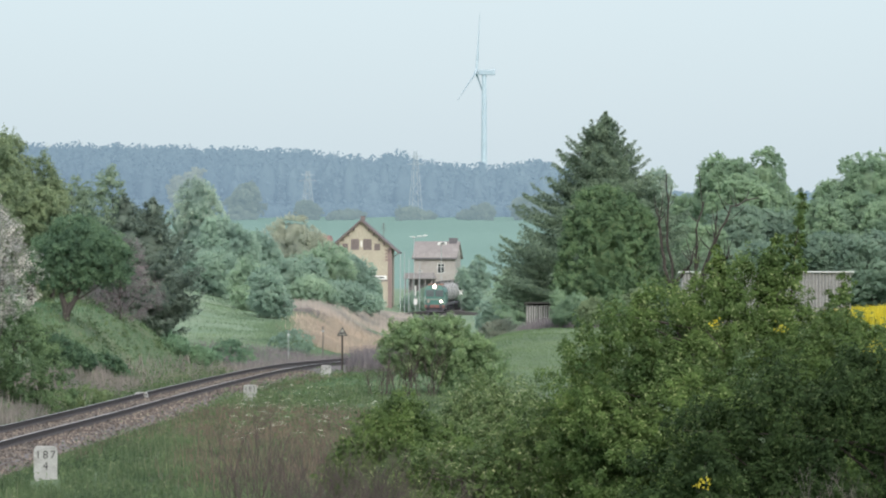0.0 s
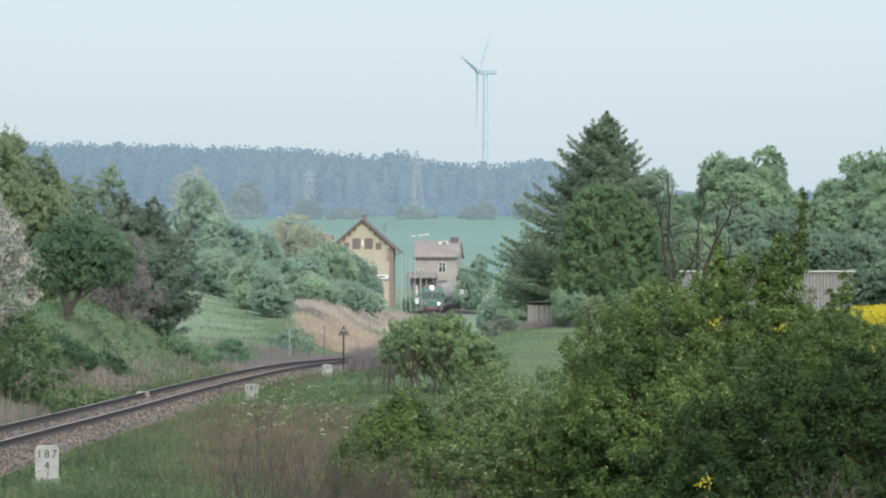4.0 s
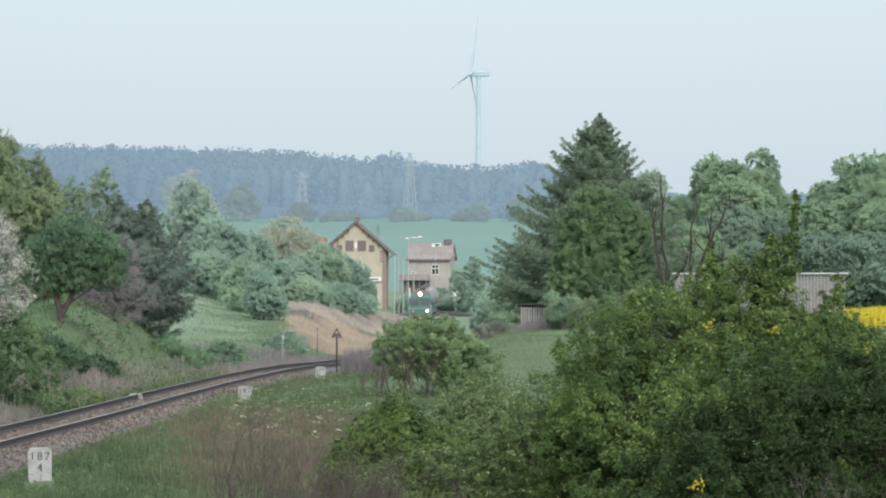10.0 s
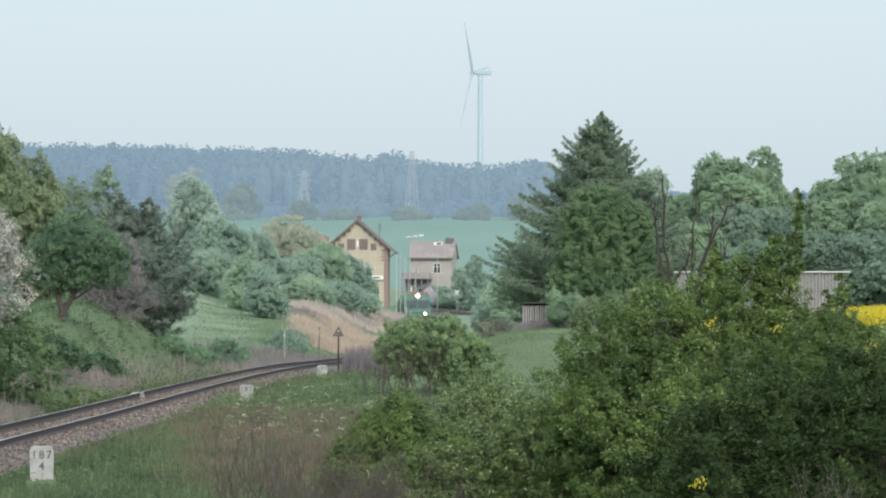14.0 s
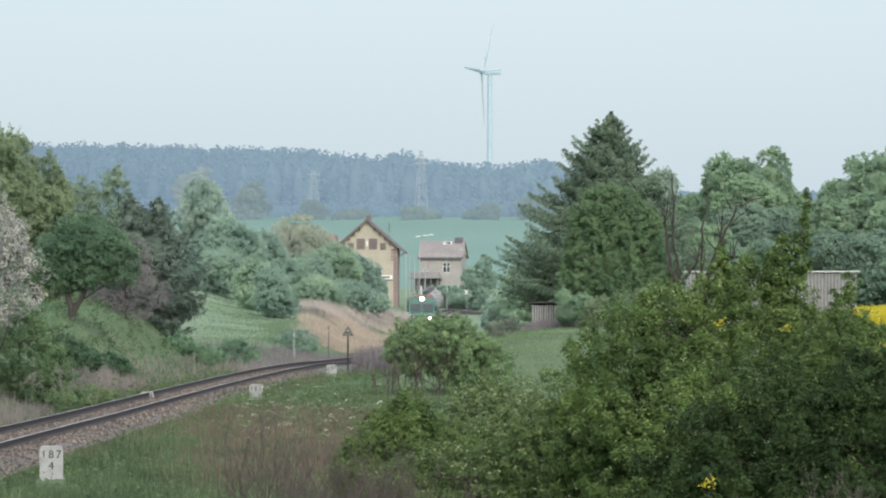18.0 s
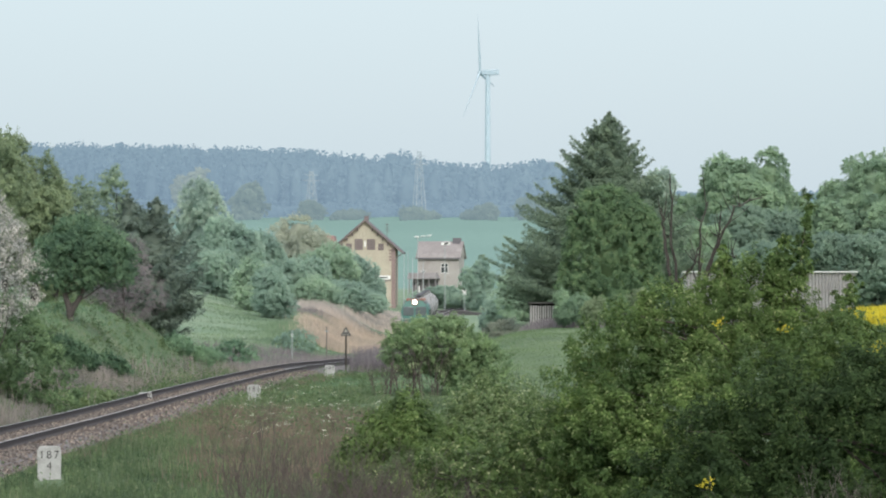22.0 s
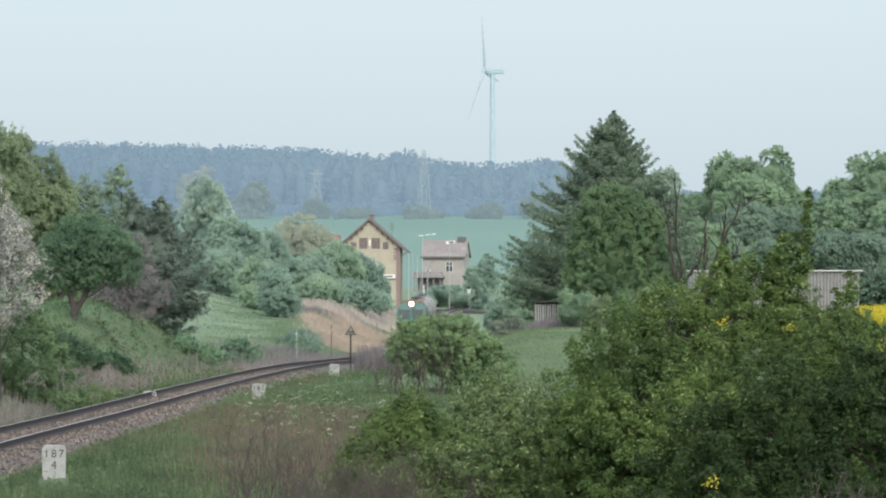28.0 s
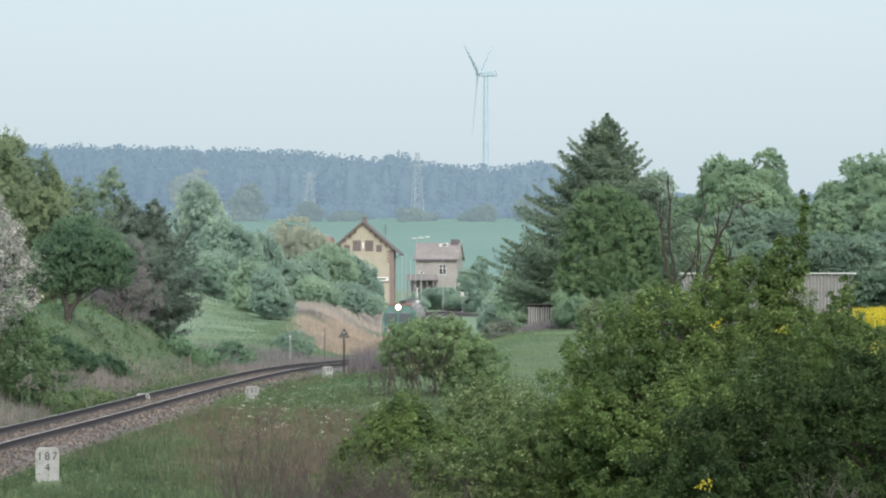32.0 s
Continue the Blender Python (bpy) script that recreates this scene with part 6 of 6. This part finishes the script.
def locomotive():
    ob = thing("locomotive", 0, 731, 0, 0, "dark green diesel locomotive with lit headlights", "locomotive")
    prof = [(-1.5, 1.15), (1.5, 1.15), (1.5, 2.95), (1.36, 3.45), (0.95, 3.95), (0.45, 4.12), (-0.45, 4.12), (-0.95, 3.95), (-1.36, 3.45), (-1.5, 2.95)]
    bm = prism(prof, 0.25, 16.8)
    front = [v for v in bm.verts if v.co.y < 1]
    for v in front:
        v.co.y += 0.22 * max(0, v.co.z - 2.2)
    part("body", bm, GREEN, ob)
    part("roof", prism([(-1.2, 3.72), (1.2, 3.72), (0.98, 4.0), (0.46, 4.18), (-0.46, 4.18), (-0.98, 4.0)], 0.75, 16.6), ROOFGREY, ob, "dirty grey roof")
    for s in (-1, 1):
        part("windscreen", box(s * 0.68 - 0.58, s * 0.68 + 0.58, 0.32, 0.55, 2.42, 3.4, 0.06), CABGLASS, ob)
        part("buffer", rod((s * 0.875, -0.45, 1.05), (s * 0.875, 0.2, 1.05), 0.24, 0.12, 12), UNDER, ob)
        lamp = part("headlight", rod((s * 0.92, 0.05, 1.72), (s * 0.92, 0.3, 1.72), 0.15, 0.17, 14), LAMP_HOT if s > 0 else LAMP_DIM, ob, "lit headlight" if s > 0 else "dim headlight")
        part("rim", rod((s * 0.92, 0.12, 1.72), (s * 0.92, 0.32, 1.72), 0.26, 0.26, 14), ROOFGREY, lamp)
        part("wiper", rod((s * 0.68, 0.29, 2.45), (s * 0.45, 0.33, 2.95), 0.02), BLACK, ob)
        part("handrail", rod((s * 1.38, 0.2, 1.4), (s * 1.38, 0.2, 2.5), 0.02), FRAME, ob)
        part("side_sill", box(s * 1.52 - 0.03, s * 1.52 + 0.03, 0.4, 16.7, 1.2, 1.35), UNDER, ob)
        for k in range(6):
            part("side_window", box(s * 1.5 - 0.02, s * 1.5 + 0.025, 1.3 + k * 2.6, 2.3 + k * 2.6, 2.4, 3.0), GLASS, ob)
        for k in range(3):
            part("exhaust_hatch", box(s * 0.75 - 0.25, s * 0.75 + 0.25, 4.0 + k * 4, 5.2 + k * 4, 3.9, 4.22), RUST, ob)
    part("top_light", rod((0, 0.38, 3.88), (0, 0.75, 3.88), 0.23, 0.25, 16), LAMP_HOT, ob, "bright roof headlight")
    part("light_hood", rod((0, 0.45, 3.88), (0, 1.3, 3.92), 0.36, 0.36, 16), RUST, ob, "dull red lamp hood")
    part("front_band", box(-1.44, 1.44, 0.2, 0.26, 2.0, 2.08, 0.01), BAND, ob, "pale waist stripe")
    part("coupling", rod((0, -0.3, 0.95), (0, 0.15, 1.0), 0.07, 0.09, 8), UNDER, ob)
    part("buffer_beam", box(-1.45, 1.45, 0.12, 0.3, 0.82, 1.25, 0.02), REDBEAM, ob, "dull red buffer beam")
    part("snow_plough", prism([(-1.35, 0.2), (1.35, 0.2), (1.2, 0.8), (-1.2, 0.8)], 0.3, 0.5), UNDER, ob)
    part("underframe", box(-1.25, 1.25, 0.5, 16.6, 0.55, 1.15, 0.03), UNDER, ob)
    for y0 in (2.0, 3.6, 5.2, 11.8, 13.4, 15.0):
        for s in (-1, 1):
            part("wheel", rod((s * 0.82, y0, 0.5), (s * 0.69, y0, 0.5), 0.5, 0.5, 18), UNDER, ob)
    for s in (-1, 1):
        for y0 in (3.6, 13.4):
            part("bogie_frame", box(s * 1.05 - 0.08, s * 1.05 + 0.08, y0 - 2.5, y0 + 2.5, 0.45, 0.85, 0.04), UNDER, ob)
    part("horn", rod((0.5, 0.9, 4.2), (0.5, 1.4, 4.25), 0.1, 0.05), RUST, ob)
    bm = rod((-0.95, 0.7, 4.1), (0.95, 0.7, 4.1), 0.05)
    part("roof_rail", bm, RUST, ob, "rusty orange roof rail")
    return ob


def tank_wagon():
    ob = thing("tank_wagon", 0, 760, 0, 0, "dull grey four-axled tank wagon in a goods train", "wagon", "tank wagons")
    r, cz, l = 1.42, 2.72, 11.6
    a = [(0.0, 0.15), (0.35, 0.7), (0.62, 1.1), (0.85, 1.32), (1.0, 1.42)]
    ys = [0.5 + q for q, _ in a] + [l - 0.5 - q for q, _ in reversed(a)]
    rs = [q for _, q in a] + [q for _, q in reversed(a)]
    v, f = tube(np.stack([np.zeros(10), ys, np.full(10, cz)], 1), rs, 28)
    hang("tank", mesh_of("tank", v, f, TANK, smooth=True), ob)
    for q in (0.5, l - 0.5):
        part("tank_end", rod((0, q, cz), (0, q + 0.02, cz), 0.16, 0.16, 16), TANK, ob)
    part("dome", rod((0, l / 2, cz + r - 0.1), (0, l / 2, cz + r + 0.28), 0.45, 0.42, 16), TANK, ob)
    part("walkway", box(-0.35, 0.35, 2.0, l - 2.0, cz + r + 0.28, cz + r + 0.32), UNDER, ob)
    part("underframe", box(-1.2, 1.2, 0.2, l - 0.2, 0.85, 1.2, 0.03), UNDER, ob)
    for q in (1.2, 3.0, l - 3.0, l - 1.2):
        part("strap", rod((0, q + 0.05, cz), (0, q - 0.05, cz), r + 0.025, r + 0.025, 28), UNDER, ob) if q in (3.0, l - 3.0) else None
        for s in (-1, 1):
            part("wheel", rod((s * 0.82, q, 0.46), (s * 0.69, q, 0.46), 0.46, 0.46, 18), UNDER, ob)
    for s in (-1, 1):
        for q, e in ((0.2, -0.45), (l - 0.2, l + 0.45)):
            part("buffer", rod((s * 0.875, q, 1.05), (s * 0.875, e, 1.05), 0.12, 0.22, 12), UNDER, ob)
        part("ladder_rail", rod((s * 0.3, l / 2 - 0.9, 1.1), (s * 0.3, l / 2 - 0.9, cz + r + 0.3), 0.03), UNDER, ob) if s > 0 else None
    return ob


loco = locomotive()
tanks = [tank_wagon()]
for i in range(4):
    tanks.append(copy_thing(tanks[0], pose(0, 760 + 14 * i, 2)))

# ---- what moves ----
SPEED = 8.0


def on_track(front, length):
    """The pose of a vehicle whose nose is at that distance, set on the curve by its two ends."""
    a = Vector((float(track_x(front)), front, float(track_z(front))))
    b = Vector((float(track_x(front + length)), front + length, float(track_z(front + length))))
    d = b - a
    return pose(*a, math.degrees(math.atan2(d.z, math.hypot(d.x, d.y))), 0, -math.degrees(math.atan2(d.x, d.y)))


ROTOR = ((0, 0), (1, 62), (2, 137), (3, 208), (6, 432), (9, 656), (10, 733), (12, 884), (13, 963), (14, 1042), (17, 1274), (18, 1352), (19, 1430), (20, 1505), (21, 1583), (22, 1661), (23, 1738), (24, 1817), (25, 1900), (28, 2138), (29, 2212), (30, 2297), (31, 2382), (32, 2457))


def motions():
    times = [0.5 * i for i in range(65)]
    walk(loco, [(t, on_track(731 - SPEED * t, 16.8)) for t in times])
    for k, w in enumerate(tanks):
        walk(w, [(t, on_track(731 - SPEED * t + 17.8 + 12.6 * k, 11.6)) for t in times])
    for k, ob in enumerate(SWAYING):
        rest = ob.matrix_basis.copy()
        lean = lambda t: (0.45 * math.sin(0.9 * t + 1.7 * k) + 0.3 * math.sin(2.3 * t + k), 0.4 * math.sin(0.63 * t + k) + 0.2 * math.sin(2.9 * t + 2 * k))
        walk(ob, [(t, rest @ pose(0, 0, 0, lean(t)[0], lean(t)[1], 0)) for t in times])
    turn = lambda t: float(np.interp(t, [r[0] for r in ROTOR], [r[1] for r in ROTOR]))
    seat = pose(-0.9, 0, rotor_h) @ pose(0, 0, 0, 0, 0, -17) @ pose(0, 0, 0, 0, 5, 0)
    walk(rotor, [(t, seat @ pose(0, 0, 0, -turn(t), 0, 0)) for t in times])


motions()
